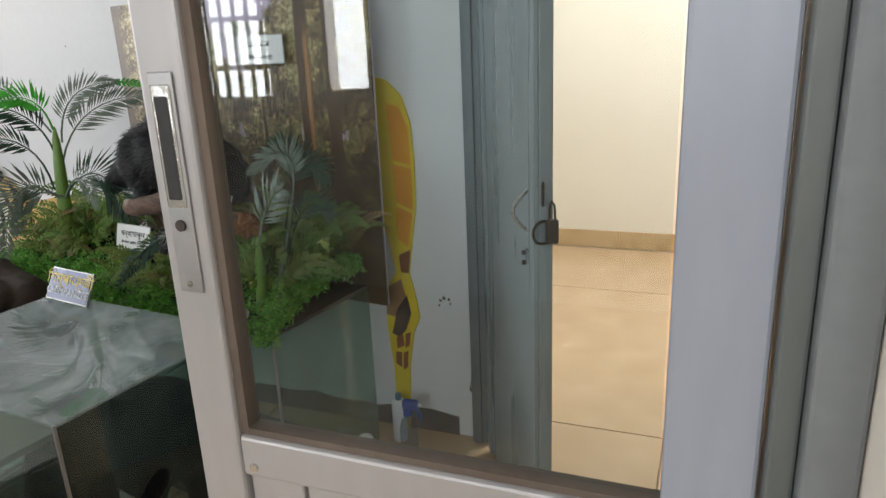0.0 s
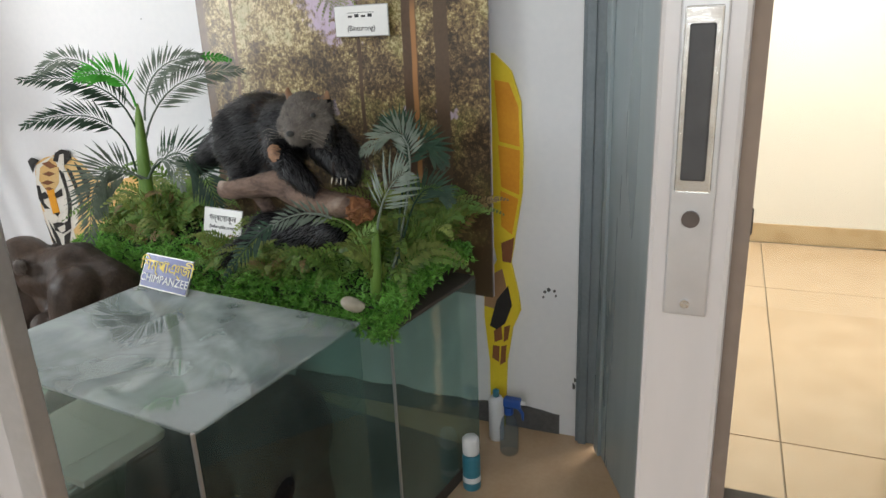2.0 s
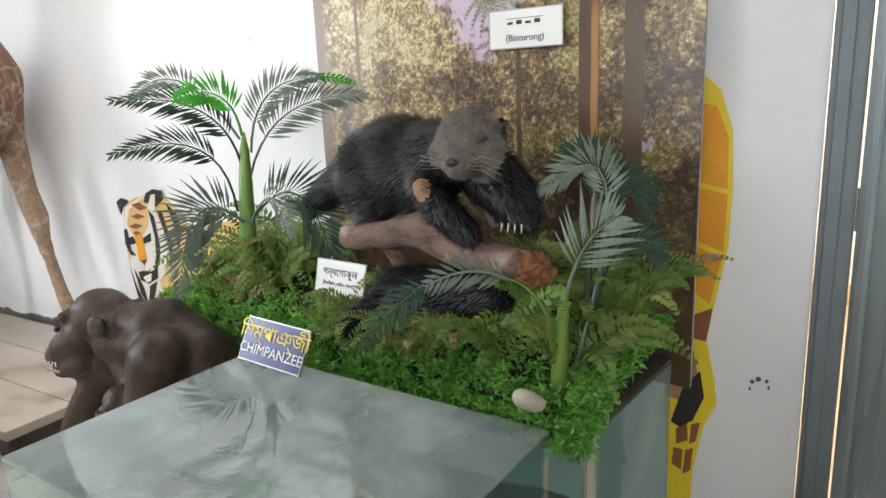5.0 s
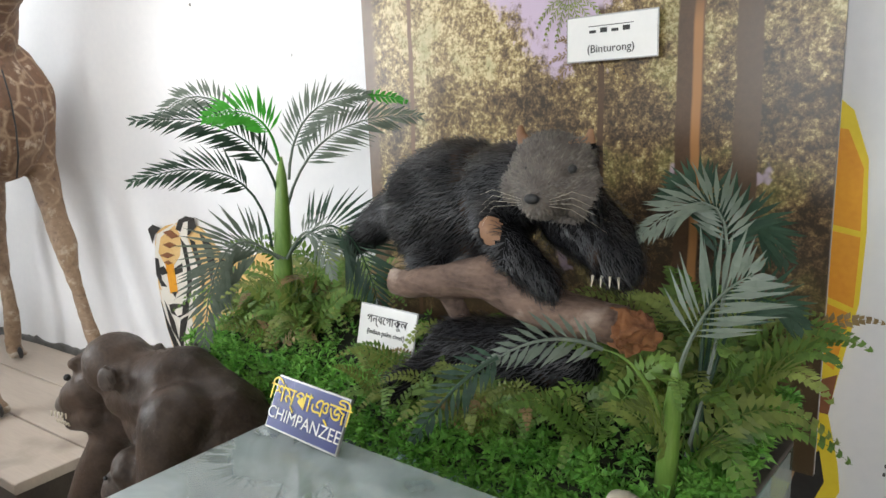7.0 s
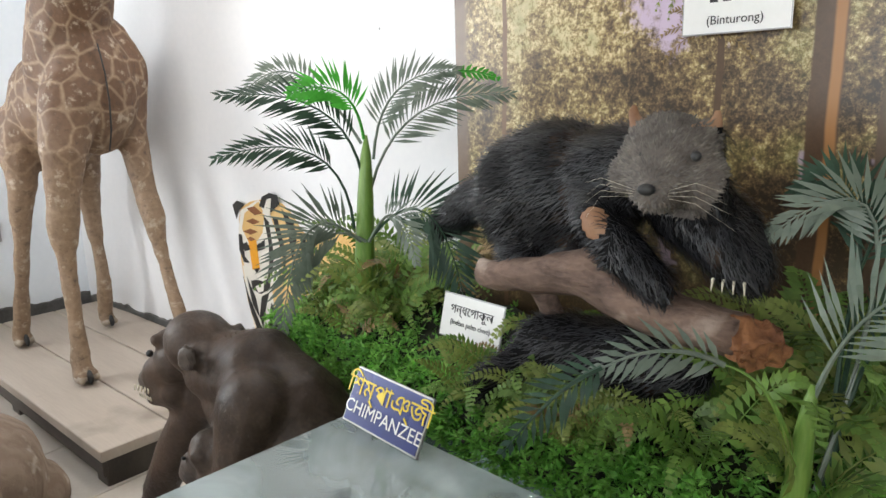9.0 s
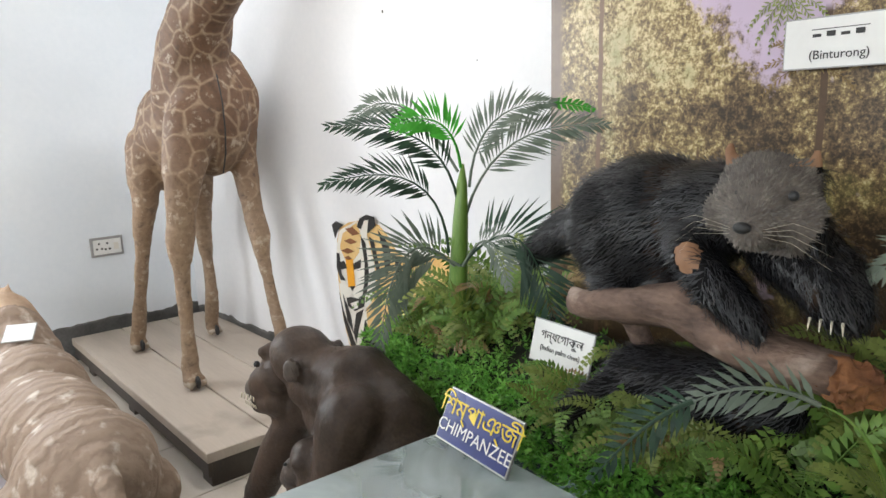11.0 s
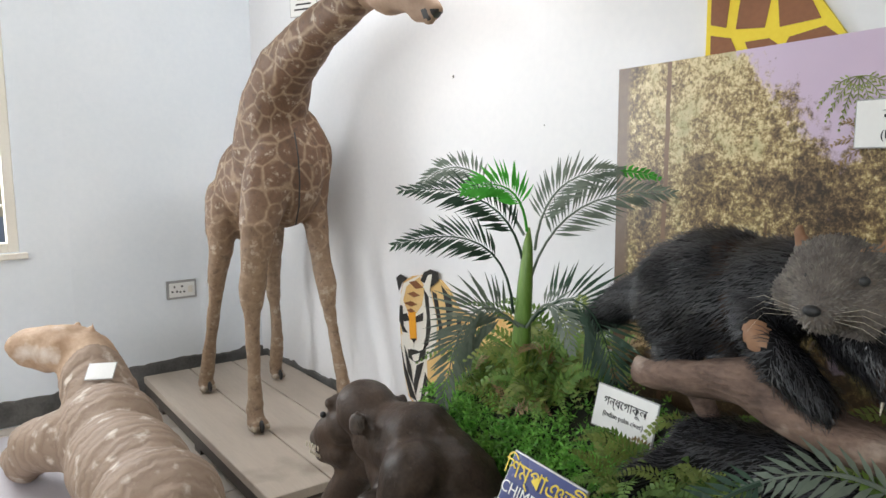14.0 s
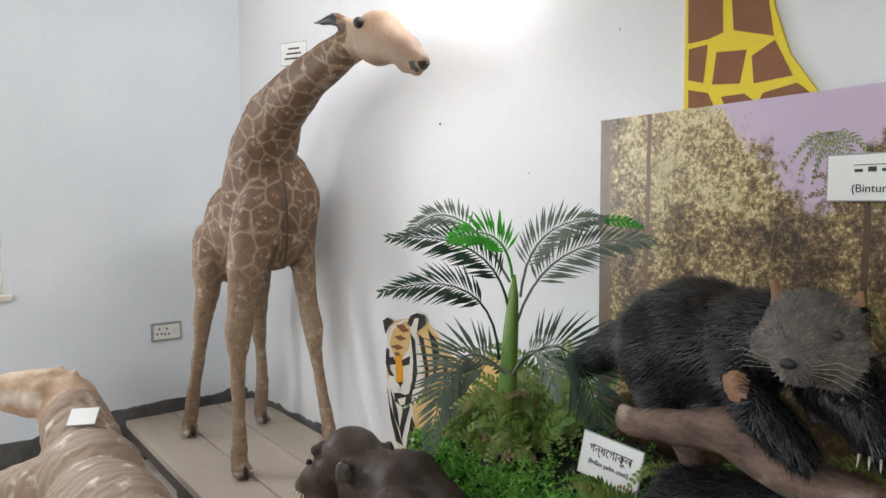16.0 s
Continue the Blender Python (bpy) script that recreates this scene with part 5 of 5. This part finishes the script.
finish(b_, bm, FUR_BLACK, FUR_TIP, FUR_FACE, FUR_FACE_HAIR, TAN_SKIN, BLACK, TOOTH, label="black shaggy stuffed binturong with a grey face, crouching on a log", category="stuffed animal")

c_, bm = organic("stuffed_palm_civet", [((-2.04, 1.74, 0.86), 0.075, (-1.84, 1.72, 0.88), 0.075), ((-1.84, 1.72, 0.88), 0.06, (-1.76, 1.68, 0.90), 0.05), ((-2.06, 1.70, 0.84), 0.05, (-2.12, 1.62, 0.80), 0.04), ((-2.0, 1.70, 0.82), 0.035, (-2.0, 1.66, 0.76), 0.03), ((-1.84, 1.70, 0.84), 0.035, (-1.84, 1.66, 0.76), 0.03)], 0.011)
fur(bm, 5000, 0.022, (-0.8, -0.2, -0.5), 1, None, 0.0011)
finish(c_, bm, FUR_BLACK, FUR_TIP, label="black furry stuffed civet lying in the shade under the log", category="stuffed animal")

# ---- chimpanzee with young ----
h_, bm = organic("stuffed_chimpanzee", [
    ((-2.845, 1.465, 0.787), (0.092, 0.080, 0.078), (0, 10, 0)),
    ((-2.955, 1.45, 0.775), 0.035, (-2.985, 1.45, 0.765), 0.026), ((-2.93, 1.455, 0.72), 0.062, (-3.02, 1.448, 0.675), 0.046), ((-3.03, 1.447, 0.665), 0.042, (-3.075, 1.445, 0.642), 0.028),
    ((-2.95, 1.45, 0.64), 0.045, (-3.045, 1.445, 0.604), 0.028), ((-2.955, 1.415, 0.785), 0.018, (-2.955, 1.485, 0.785), 0.018),
    ((-2.80, 1.48, 0.73), 0.085, (-2.65, 1.49, 0.745), 0.108), ((-2.65, 1.49, 0.735), 0.108, (-2.54, 1.50, 0.67), 0.122), ((-2.54, 1.50, 0.67), 0.122, (-2.45, 1.51, 0.55), 0.12), ((-2.45, 1.51, 0.55), 0.118, (-2.40, 1.52, 0.42), 0.12),
    ((-2.74, 1.49, 0.66), 0.09, (-2.52, 1.50, 0.52), 0.14), ((-2.52, 1.50, 0.50), 0.14, (-2.46, 1.50, 0.35), 0.13),
    ((-2.56, 1.41, 0.72), 0.088, (-2.59, 1.375, 0.60), 0.058), ((-2.59, 1.375, 0.60), 0.056, (-2.63, 1.355, 0.45), 0.05), ((-2.63, 1.355, 0.45), 0.046, (-2.70, 1.34, 0.25), 0.04),
    ((-2.85, 1.52, 0.66), 0.07, (-2.96, 1.49, 0.575), 0.055), ((-2.94, 1.49, 0.575), 0.056, (-3.02, 1.46, 0.44), 0.054), ((-3.02, 1.46, 0.44), 0.054, (-3.10, 1.45, 0.31), 0.048), ((-3.10, 1.45, 0.30), 0.046, (-3.15, 1.44, 0.235), 0.036),
    ((-2.5, 1.42, 0.45), 0.10, (-2.66, 1.36, 0.34), 0.07), ((-2.66, 1.36, 0.34), 0.065, (-2.64, 1.33, 0.24), 0.045),
    ((-2.755, 1.378, 0.795), (0.026, 0.010, 0.036), (0, 14, 30)), ((-2.757, 1.40, 0.795), 0.016, (-2.775, 1.42, 0.79), 0.028), ((-2.80, 1.55, 0.79), (0.028, 0.012, 0.036), (0, 0, -20)),
    ((-2.68, 1.365, 0.605), 0.05, (-2.67, 1.365, 0.60), 0.05), ((-2.72, 1.35, 0.565), 0.034, (-2.745, 1.345, 0.535), 0.026), ((-2.65, 1.37, 0.54), 0.055, (-2.66, 1.37, 0.46), 0.06), ((-2.71, 1.34, 0.50), 0.026, (-2.80, 1.37, 0.44), 0.024), ((-2.665, 1.318, 0.61), (0.016, 0.007, 0.020), (0, 0, 15)),
], 0.0095, 0.0028, 15, 4)
for f in bm.faces:
    c = f.calc_center_median()
    if (c - Vector((-2.757, 1.368, 0.795))).length < 0.028 or (c - Vector((-3.06, 1.43, 0.655))).length < 0.034 or (c - Vector((-2.985, 1.43, 0.775))).length < 0.022 or (c - Vector((-2.73, 1.33, 0.57))).length < 0.045:
        f.material_index = 1
fur(bm, 7000, 0.010, (0.5, -0.1, -0.8), 3, lambda c: c.x > -2.80 or c.z < 0.58, 0.0008, 0.25)
k0 = len(bm.faces)
for k in range(5):
    cyl((-3.085 + 0.013 * k, 1.412 + 0.002 * k, 0.637), (-3.086 + 0.013 * k, 1.410 + 0.002 * k, 0.622), 0.0034, 0.0018, 6, bm)
    cyl((-3.072 + 0.013 * k, 1.417, 0.606), (-3.073 + 0.013 * k, 1.414, 0.618), 0.003, 0.0016, 6, bm)
bm.faces.ensure_lookup_table()
for f in bm.faces[k0:]:
    f.material_index = 2
k0 = len(bm.faces)
bmesh.ops.create_icosphere(bm, subdivisions=2, radius=0.009, matrix=Matrix.Translation((-2.968, 1.402, 0.752)))
bmesh.ops.create_icosphere(bm, subdivisions=2, radius=0.005, matrix=Matrix.Translation((-2.72, 1.322, 0.588)))
bm.faces.ensure_lookup_table()
for f in bm.faces[k0:]:
    f.material_index = 4
finish(h_, bm, CHIMP, CHIMP_SKIN, TOOTH, CHIMP, BLACK, label="dark brown stuffed chimpanzee crouching with a small young one", category="stuffed animal")

# ---- giraffe on its plank stand ----
stand = thing("plank_stand", (-4.22, 1.83, 0.194), -3.0, "low grey-brown plank stand under the giraffe", "stand")
ys = (-0.36, -0.12, 0.115, 0.345)
for a, b in zip(ys, ys[1:]):
    part("plank", box((-0.84, a + 0.003, 0.10), (0.84, b - 0.003, 0.136), 0.004), PLANK, stand)
for x in (-0.6, 0.0, 0.78):
    part("bearer", box((x - 0.04, -0.34, 0.0), (x + 0.04, 0.33, 0.099), 0.004), DARK_WOOD, stand)
part("edge_board", box((-0.83, -0.352, 0.045), (0.83, -0.336, 0.099), 0.003), DARK_WOOD, stand)

GZ = 0.335
g_, bm = organic("stuffed_giraffe", [
    ((-4.32, 1.86, 1.36), (0.25, 0.18, 0.21), (0, -16, 0)), ((-4.08, 1.87, 1.40), (0.16, 0.165, 0.24), (0, 0, 0)), ((-4.42, 1.86, 1.24), (0.15, 0.155, 0.17), (0, 0, 0)),
    ((-4.18, 1.86, 1.50), 0.175, (-4.13, 1.85, 1.66), 0.15), ((-4.13, 1.85, 1.66), 0.15, (-3.98, 1.84, 1.82), 0.118), ((-3.98, 1.84, 1.82), 0.118, (-3.70, 1.83, 1.925), 0.088), ((-3.70, 1.83, 1.925), 0.088, (-3.42, 1.82, 1.985), 0.066), ((-3.42, 1.83, 1.978), 0.052, (-3.33, 1.84, 2.005), 0.058),
    ((-3.235, 1.84, 1.995), (0.115, 0.075, 0.092), (0, 14, 0)), ((-3.18, 1.84, 1.975), 0.072, (-3.085, 1.84, 1.925), 0.05), ((-3.085, 1.84, 1.925), 0.046, (-3.01, 1.84, 1.885), 0.028), ((-3.10, 1.84, 1.89), 0.03, (-3.03, 1.84, 1.858), 0.016),
    ((-3.34, 1.81, 2.055), 0.018, (-3.42, 1.785, 2.085), 0.026), ((-3.42, 1.785, 2.085), 0.024, (-3.52, 1.765, 2.085), 0.008), ((-3.31, 1.88, 2.06), 0.016, (-3.37, 1.94, 2.075), 0.014),
    # far shoulder
    ((-4.13, 1.97, 1.60), 0.085, (-4.10, 2.0, 1.48), 0.105),
    # front legs
    ((-4.02, 1.76, 1.36), 0.11, (-3.99, 1.70, 1.19), 0.082), ((-3.99, 1.70, 1.19), 0.080, (-4.00, 1.68, 1.03), 0.060), ((-4.00, 1.68, 1.03), 0.058, (-4.015, 1.675, 0.945), 0.060), ((-4.015, 1.675, 0.945), 0.060, (-4.02, 1.67, 0.86), 0.048), ((-4.02, 1.67, 0.85), 0.036, (-4.015, 1.665, 0.62), 0.030), ((-4.015, 1.665, 0.62), 0.030, (-4.005, 1.66, 0.45), 0.032), ((-4.005, 1.66, 0.44), 0.038, (-4.005, 1.655, 0.415), 0.038), ((-4.0, 1.655, 0.40), 0.036, (-3.985, 1.65, GZ + 0.04), 0.038), ((-3.965, 1.632, GZ + 0.026), 0.026, (-3.94, 1.625, GZ + 0.022), 0.022), ((-3.965, 1.672, GZ + 0.026), 0.026, (-3.94, 1.675, GZ + 0.022), 0.022),
    ((-4.10, 2.0, 1.48), 0.105, (-4.08, 2.0, 1.25), 0.065), ((-4.08, 2.0, 1.25), 0.063, (-4.02, 2.0, 1.0), 0.046), ((-4.02, 2.0, 1.0), 0.046, (-3.98, 2.0, 0.90), 0.047), ((-3.98, 2.0, 0.90), 0.046, (-3.97, 2.0, 0.84), 0.038), ((-3.97, 2.0, 0.84), 0.030, (-3.935, 2.0, 0.70), 0.026), ((-3.935, 2.0, 0.70), 0.026, (-3.86, 2.0, 0.49), 0.030), ((-3.86, 2.0, 0.49), 0.034, (-3.84, 2.0, GZ + 0.04), 0.034), ((-3.82, 1.985, GZ + 0.022), 0.022, (-3.80, 1.98, GZ + 0.02), 0.02), ((-3.82, 2.02, GZ + 0.022), 0.022, (-3.80, 2.02, GZ + 0.02), 0.02),
    # hind legs
    ((-4.44, 1.77, 1.28), 0.115, (-4.41, 1.71, 1.14), 0.075), ((-4.41, 1.71, 1.14), 0.070, (-4.40, 1.70, 1.05), 0.058), ((-4.40, 1.70, 1.05), 0.056, (-4.45, 1.69, 0.90), 0.042), ((-4.45, 1.69, 0.90), 0.040, (-4.475, 1.69, 0.80), 0.034), ((-4.475, 1.69, 0.80), 0.032, (-4.58, 1.69, 0.54), 0.030), ((-4.58, 1.69, 0.54), 0.034, (-4.61, 1.685, 0.44), 0.036), ((-4.61, 1.685, 0.44), 0.034, (-4.63, 1.68, GZ + 0.04), 0.036), ((-4.61, 1.662, GZ + 0.024), 0.024, (-4.59, 1.655, GZ + 0.02), 0.02), ((-4.61, 1.70, GZ + 0.024), 0.024, (-4.59, 1.705, GZ + 0.02), 0.02),
    ((-4.46, 1.95, 1.28), 0.10, (-4.52, 2.0, 1.16), 0.08), ((-4.52, 2.0, 1.16), 0.076, (-4.585, 2.03, 0.93), 0.052), ((-4.585, 2.03, 0.93), 0.046, (-4.57, 2.03, 0.76), 0.036), ((-4.57, 2.03, 0.76), 0.032, (-4.55, 2.03, 0.56), 0.030), ((-4.55, 2.03, 0.56), 0.034, (-4.575, 2.03, 0.42), 0.036), ((-4.575, 2.03, 0.42), 0.034, (-4.58, 2.03, GZ + 0.04), 0.034), ((-4.56, 2.01, GZ + 0.022), 0.022, (-4.54, 2.005, GZ + 0.02), 0.019), ((-4.56, 2.045, GZ + 0.022), 0.022, (-4.54, 2.05, GZ + 0.02), 0.019),
], 0.0125, 0.004, 11, 4)
for f in bm.faces:
    c = f.calc_center_median()
    if c.z < GZ + 0.035:
        f.material_index = 1
    elif c.x > -3.36 and c.z > 1.82:
        f.material_index = 2
    elif c.x < -3.40 and c.z > 2.05:
        f.material_index = 3
    if c.x > -3.005 and c.z < 1.878 or (c - Vector((-3.03, 1.82, 1.872))).length < 0.018:
        f.material_index = 3
# mane and eye, chest seam
k0 = len(bm.faces)
bmesh.ops.create_icosphere(bm, subdivisions=2, radius=0.019, matrix=Matrix.Translation((-3.245, 1.765, 2.035)))
bm.faces.ensure_lookup_table()
for x, y in ((-3.93, 1.652), (-4.575, 1.682), (-3.79, 2.0), (-4.53, 2.03)):
    bmesh.ops.create_icosphere(bm, subdivisions=2, radius=1, matrix=pose(x, y, GZ + 0.03) @ Matrix.Diagonal((0.02, 0.009, 0.028, 1)))
seam = [(-3.925, 1.84, 1.56), (-3.918, 1.85, 1.46), (-3.912, 1.85, 1.36), (-3.925, 1.85, 1.26), (-3.96, 1.85, 1.18)]
tube(seam, 0.0032, 6, bm)
bm.faces.ensure_lookup_table()
for f in bm.faces[k0:]:
    f.material_index = 3
HEADSKIN = mat("giraffe_face_hide", (0.28, 0.18, 0.12), (0.42, 0.30, 0.21), 0.65, scale=9, fine=70, bump=0.3, c3=(0.20, 0.12, 0.08), spots=0.02)
HOOF = mat("chipped_pale_hoof", (0.22, 0.16, 0.11), (0.55, 0.48, 0.39), 0.45, scale=30, bump=0.4)
finish(g_, bm, GIRAFFE, HOOF, HEADSKIN, BLACK, label="dusty stuffed young giraffe with brown patches and bent neck", category="stuffed animal")
gc = card("name_card", (-3.68, 1.765, 1.965), 25, 0, 0.12, 0.085, (), "small faded framed card hung on the giraffe's neck")
for k in range(3):
    part("unreadable_line", box((-0.04 + 0.008 * k, -0.0019, 0.022 + 0.018 * k), (0.04 - 0.006 * k, -0.0012, 0.028 + 0.018 * k)), INK, gc)

# ---- tiger on its board ----
tb = thing("tiger_board", (-3.92, 0.98, 0.194), 3.0, "flat lilac-grey board with a brown edge under the stuffed tiger", "board")
part("top", box((-0.98, -0.34, 0.012), (0.98, 0.30, 0.036), 0.003), BOARD, tb)
part("bearer", box((-0.97, -0.33, 0.0), (0.97, -0.28, 0.0115)), DARK_WOOD, tb)
part("bearer", box((-0.97, 0.24, 0.0), (0.97, 0.29, 0.0115)), DARK_WOOD, tb)
part("edge_strip", box((0.981, -0.34, 0.0), (0.995, 0.30, 0.038), 0.002), PLANK, tb)
TZ0 = 0.232
t_, bm = organic("stuffed_tiger", [
    ((-3.36, 1.07, 0.42), (0.22, 0.19, 0.19), (0, 0, 4)), ((-3.68, 1.08, 0.43), (0.36, 0.178, 0.185), (0, 0, 4)), ((-4.02, 1.10, 0.45), (0.24, 0.18, 0.19), (0, 0, 4)), ((-4.20, 1.12, 0.53), 0.145, (-4.36, 1.11, 0.66), 0.115),
    ((-4.43, 1.05, 0.70), (0.115, 0.12, 0.098), (0, 8, 20)), ((-4.45, 1.0, 0.715), 0.088, (-4.48, 0.925, 0.725), 0.066), ((-4.48, 0.925, 0.725), 0.062, (-4.485, 0.90, 0.722), 0.054), ((-4.45, 0.99, 0.665), 0.065, (-4.475, 0.92, 0.68), 0.045), ((-4.39, 1.14, 0.77), 0.018, (-4.385, 1.15, 0.79), 0.011), ((-4.50, 1.11, 0.765), 0.018, (-4.51, 1.12, 0.785), 0.011),
    ((-4.10, 0.98, 0.44), 0.12, (-4.22, 0.90, 0.40), 0.105), ((-4.22, 0.90, 0.39), 0.10, (-4.30, 0.86, 0.32), 0.075), ((-4.30, 0.86, 0.30), 0.065, (-4.46, 0.84, 0.285), 0.05), ((-4.10, 1.22, 0.40), 0.10, (-4.24, 1.26, 0.31), 0.07),
    ((-3.36, 0.92, 0.36), 0.11, (-3.44, 0.80, 0.31), 0.075), ((-3.44, 0.80, 0.30), 0.07, (-3.62, 0.75, 0.30), 0.058), ((-3.62, 0.75, 0.30), 0.052, (-3.71, 0.77, 0.335), 0.044), ((-3.30, 1.20, 0.34), 0.10, (-3.46, 1.26, 0.30), 0.07),
    ((-3.20, 1.06, 0.52), 0.042, (-3.12, 1.055, 0.48), 0.034), ((-3.12, 1.055, 0.48), 0.033, (-2.99, 1.045, 0.37), 0.028), ((-2.99, 1.045, 0.37), 0.028, (-2.84, 1.02, 0.235), 0.024),
], 0.0135, 0.005, 9, 4)
for v in bm.verts:
    w = math.sin(v.co.x * 78 + 2.5 * noise.noise(v.co * 6)) * max(0, v.normal.z + 0.4)
    v.co += v.normal * 0.0012 * w
for f in bm.faces:
    c = f.calc_center_median()
    if c.x < -4.27 and c.z > 0.55:
        f.material_index = 1
HEADTAN = mat("pale_scuffed_tan_head", (0.34, 0.215, 0.13), (0.54, 0.39, 0.27), 0.65, scale=9, fine=60, bump=0.5, c3=(0.70, 0.63, 0.56), spots=0.10)
finish(t_, bm, TIGER, HEADTAN, label="faded wrinkled stuffed tiger lying flat on a board", category="stuffed animal")
tc = card("name_card", (-4.09, 1.09, 0.643), 62, -62, 0.10, 0.09, (), "small blank white card lying on the tiger's back")

# ---- small things ----
sock = thing("socket_outlet", (-5.108, 1.745, 0.765), 90, "old grey framed double power socket on the pale blue wall", "socket")
part("backbox", box((-0.08, -0.012, -0.05), (0.08, -0.0005, 0.05), 0.004), ALU_DARK, sock)
part("faceplate", box((-0.068, -0.017, -0.038), (0.068, -0.0125, 0.038), 0.003), PAPER, sock)
for dx, dz in ((-0.04, 0.018), (-0.052, -0.008), (-0.028, -0.008), (0.0, 0.018), (-0.010, -0.012), (0.010, -0.012)):
    part("pin_hole", cyl((dx, -0.0185, dz), (dx, -0.0172, dz), 0.0055, n=10), BLACK, sock)
part("rocker_switch", box((0.030, -0.022, -0.018), (0.054, -0.0175, 0.018), 0.002), PAINT_WHITE, sock)

spray = thing("spray_bottle", (-1.335, 2.03, 0), 0, "clear spray bottle with a blue trigger head on the floor", "bottle")
part("body", lathe([(0.030, 0.0), (0.034, 0.01), (0.034, 0.10), (0.026, 0.135), (0.013, 0.15), (0.013, 0.165)], 18), CLEAR_PLASTIC, spray, smooth=True)
part("collar", lathe([(0.017, 0.158), (0.017, 0.185)], 14), BOTTLE_BLUE, spray)
part("head", box((-0.018, -0.016, 0.186), (0.045, 0.016, 0.222), 0.008), BOTTLE_BLUE, spray, "blue plastic trigger head")
part("trigger", tube([(0.035, 0, 0.19), (0.05, 0, 0.165), (0.052, 0, 0.14)], [0.007, 0.006, 0.004], 8), BOTTLE_BLUE, spray)
part("nozzle", cyl((0.045, 0, 0.207), (0.06, 0, 0.207), 0.007, n=10), BOTTLE_WHITE, spray)
can = thing("aerosol_can", (-1.395, 1.80, 0), 0, "teal and white spray can with a white cap", "can")
part("body", lathe([(0.028, 0.0), (0.030, 0.005), (0.030, 0.12), (0.026, 0.132)], 20), BOTTLE_TEAL, can, smooth=True)
part("label_band", lathe([(0.0306, 0.03), (0.0306, 0.05)], 20), BOTTLE_WHITE, can)
part("cap", lathe([(0.027, 0.133), (0.028, 0.138), (0.028, 0.185), (0.022, 0.193)], 20), BOTTLE_WHITE, can, "white plastic cap", smooth=True)
can2 = thing("aerosol_can", (-1.405, 2.10, 0), 0, "pale spray can with a white cap against the wall", "can")
part("body", lathe([(0.026, 0.0), (0.028, 0.005), (0.028, 0.16), (0.02, 0.175)], 20), BOTTLE_WHITE, can2, smooth=True)
part("cap", lathe([(0.012, 0.176), (0.012, 0.20), (0.005, 0.205)], 12), BOTTLE_TEAL, can2, smooth=True)

# nail holes and chips in the plaster
for k, (x, z, s) in enumerate(((-1.25, 0.565, 0.006), (-1.235, 0.575, 0.008), (-1.215, 0.572, 0.006), (-1.255, 0.545, 0.005), (-1.21, 0.555, 0.006), (-3.35, 1.75, 0.006), (-2.35, 2.05, 0.005), (-2.55, 1.95, 0.005), (-2.9, 1.55, 0.004), (-1.145, 0.21, 0.014), (-1.14, 0.235, 0.01))):
    bm = lathe([(s, 0), (s * 0.7, 0.0025)], 7, m=pose(x, 2.2, z, 90, 0, 17 * k))
    solo("trim_chip", bm, CEMENT, "dark chip in the painted plaster", "chip", kind="structure")

# ---- tiles ----
def tile_field(parent, x0, x1, y0, y1, step, ox, oy, z, material, gap=0.0025):
    meshes = {}
    xs = [x0] + [ox + step * i for i in range(int((x0 - ox) // step) + 1, int((x1 - ox) // step) + 1) if x0 + 0.01 < ox + step * i < x1 - 0.01] + [x1]
    yy = [y0] + [oy + step * i for i in range(int((y0 - oy) // step) + 1, int((y1 - oy) // step) + 1) if y0 + 0.01 < oy + step * i < y1 - 0.01] + [y1]
    for a, b in zip(xs, xs[1:]):
        for c, d in zip(yy, yy[1:]):
            key = (round(b - a, 3), round(d - c, 3))
            if key not in meshes:
                bm = bmesh.new()
                w, h = (b - a) / 2 - gap, (d - c) / 2 - gap
                lo = [bm.verts.new((sx * w, sy * h, -0.006)) for sx, sy in ((-1, -1), (1, -1), (1, 1), (-1, 1))]
                hi = [bm.verts.new((sx * (w - 0.001), sy * (h - 0.001), 0)) for sx, sy in ((-1, -1), (1, -1), (1, 1), (-1, 1))]
                bm.faces.new(hi)
                for i in range(4):
                    bm.faces.new((lo[i], lo[(i + 1) % 4], hi[(i + 1) % 4], hi[i]))
                meshes[key] = mesh_of("tile", bm, material)
            ob = new("tile", meshes[key])
            ob.parent = parent
            ob.location = ((a + b) / 2, (c + d) / 2, z)


tile_field(floor, -2.43, 1.39, -2.95, 4.88, 1.6, -0.43, 2.40, 0.0, BEIGE_TILE)
tile_field(plinth, -5.10, -2.445, -0.295, 2.19, 0.40, -3.0, 1.25, 0.2, PALE_TILE)
face = bmesh.new()
box((-0.004, -0.196, -0.09), (0.004, 0.196, 0.09), bm=face)
face = mesh_of("tile", face, PALE_TILE)
for i in range(6):
    ob = new("tile", face)
    ob.parent = plinth
    ob.location = (-2.4355, -0.10 + 0.40 * i, 0.10)
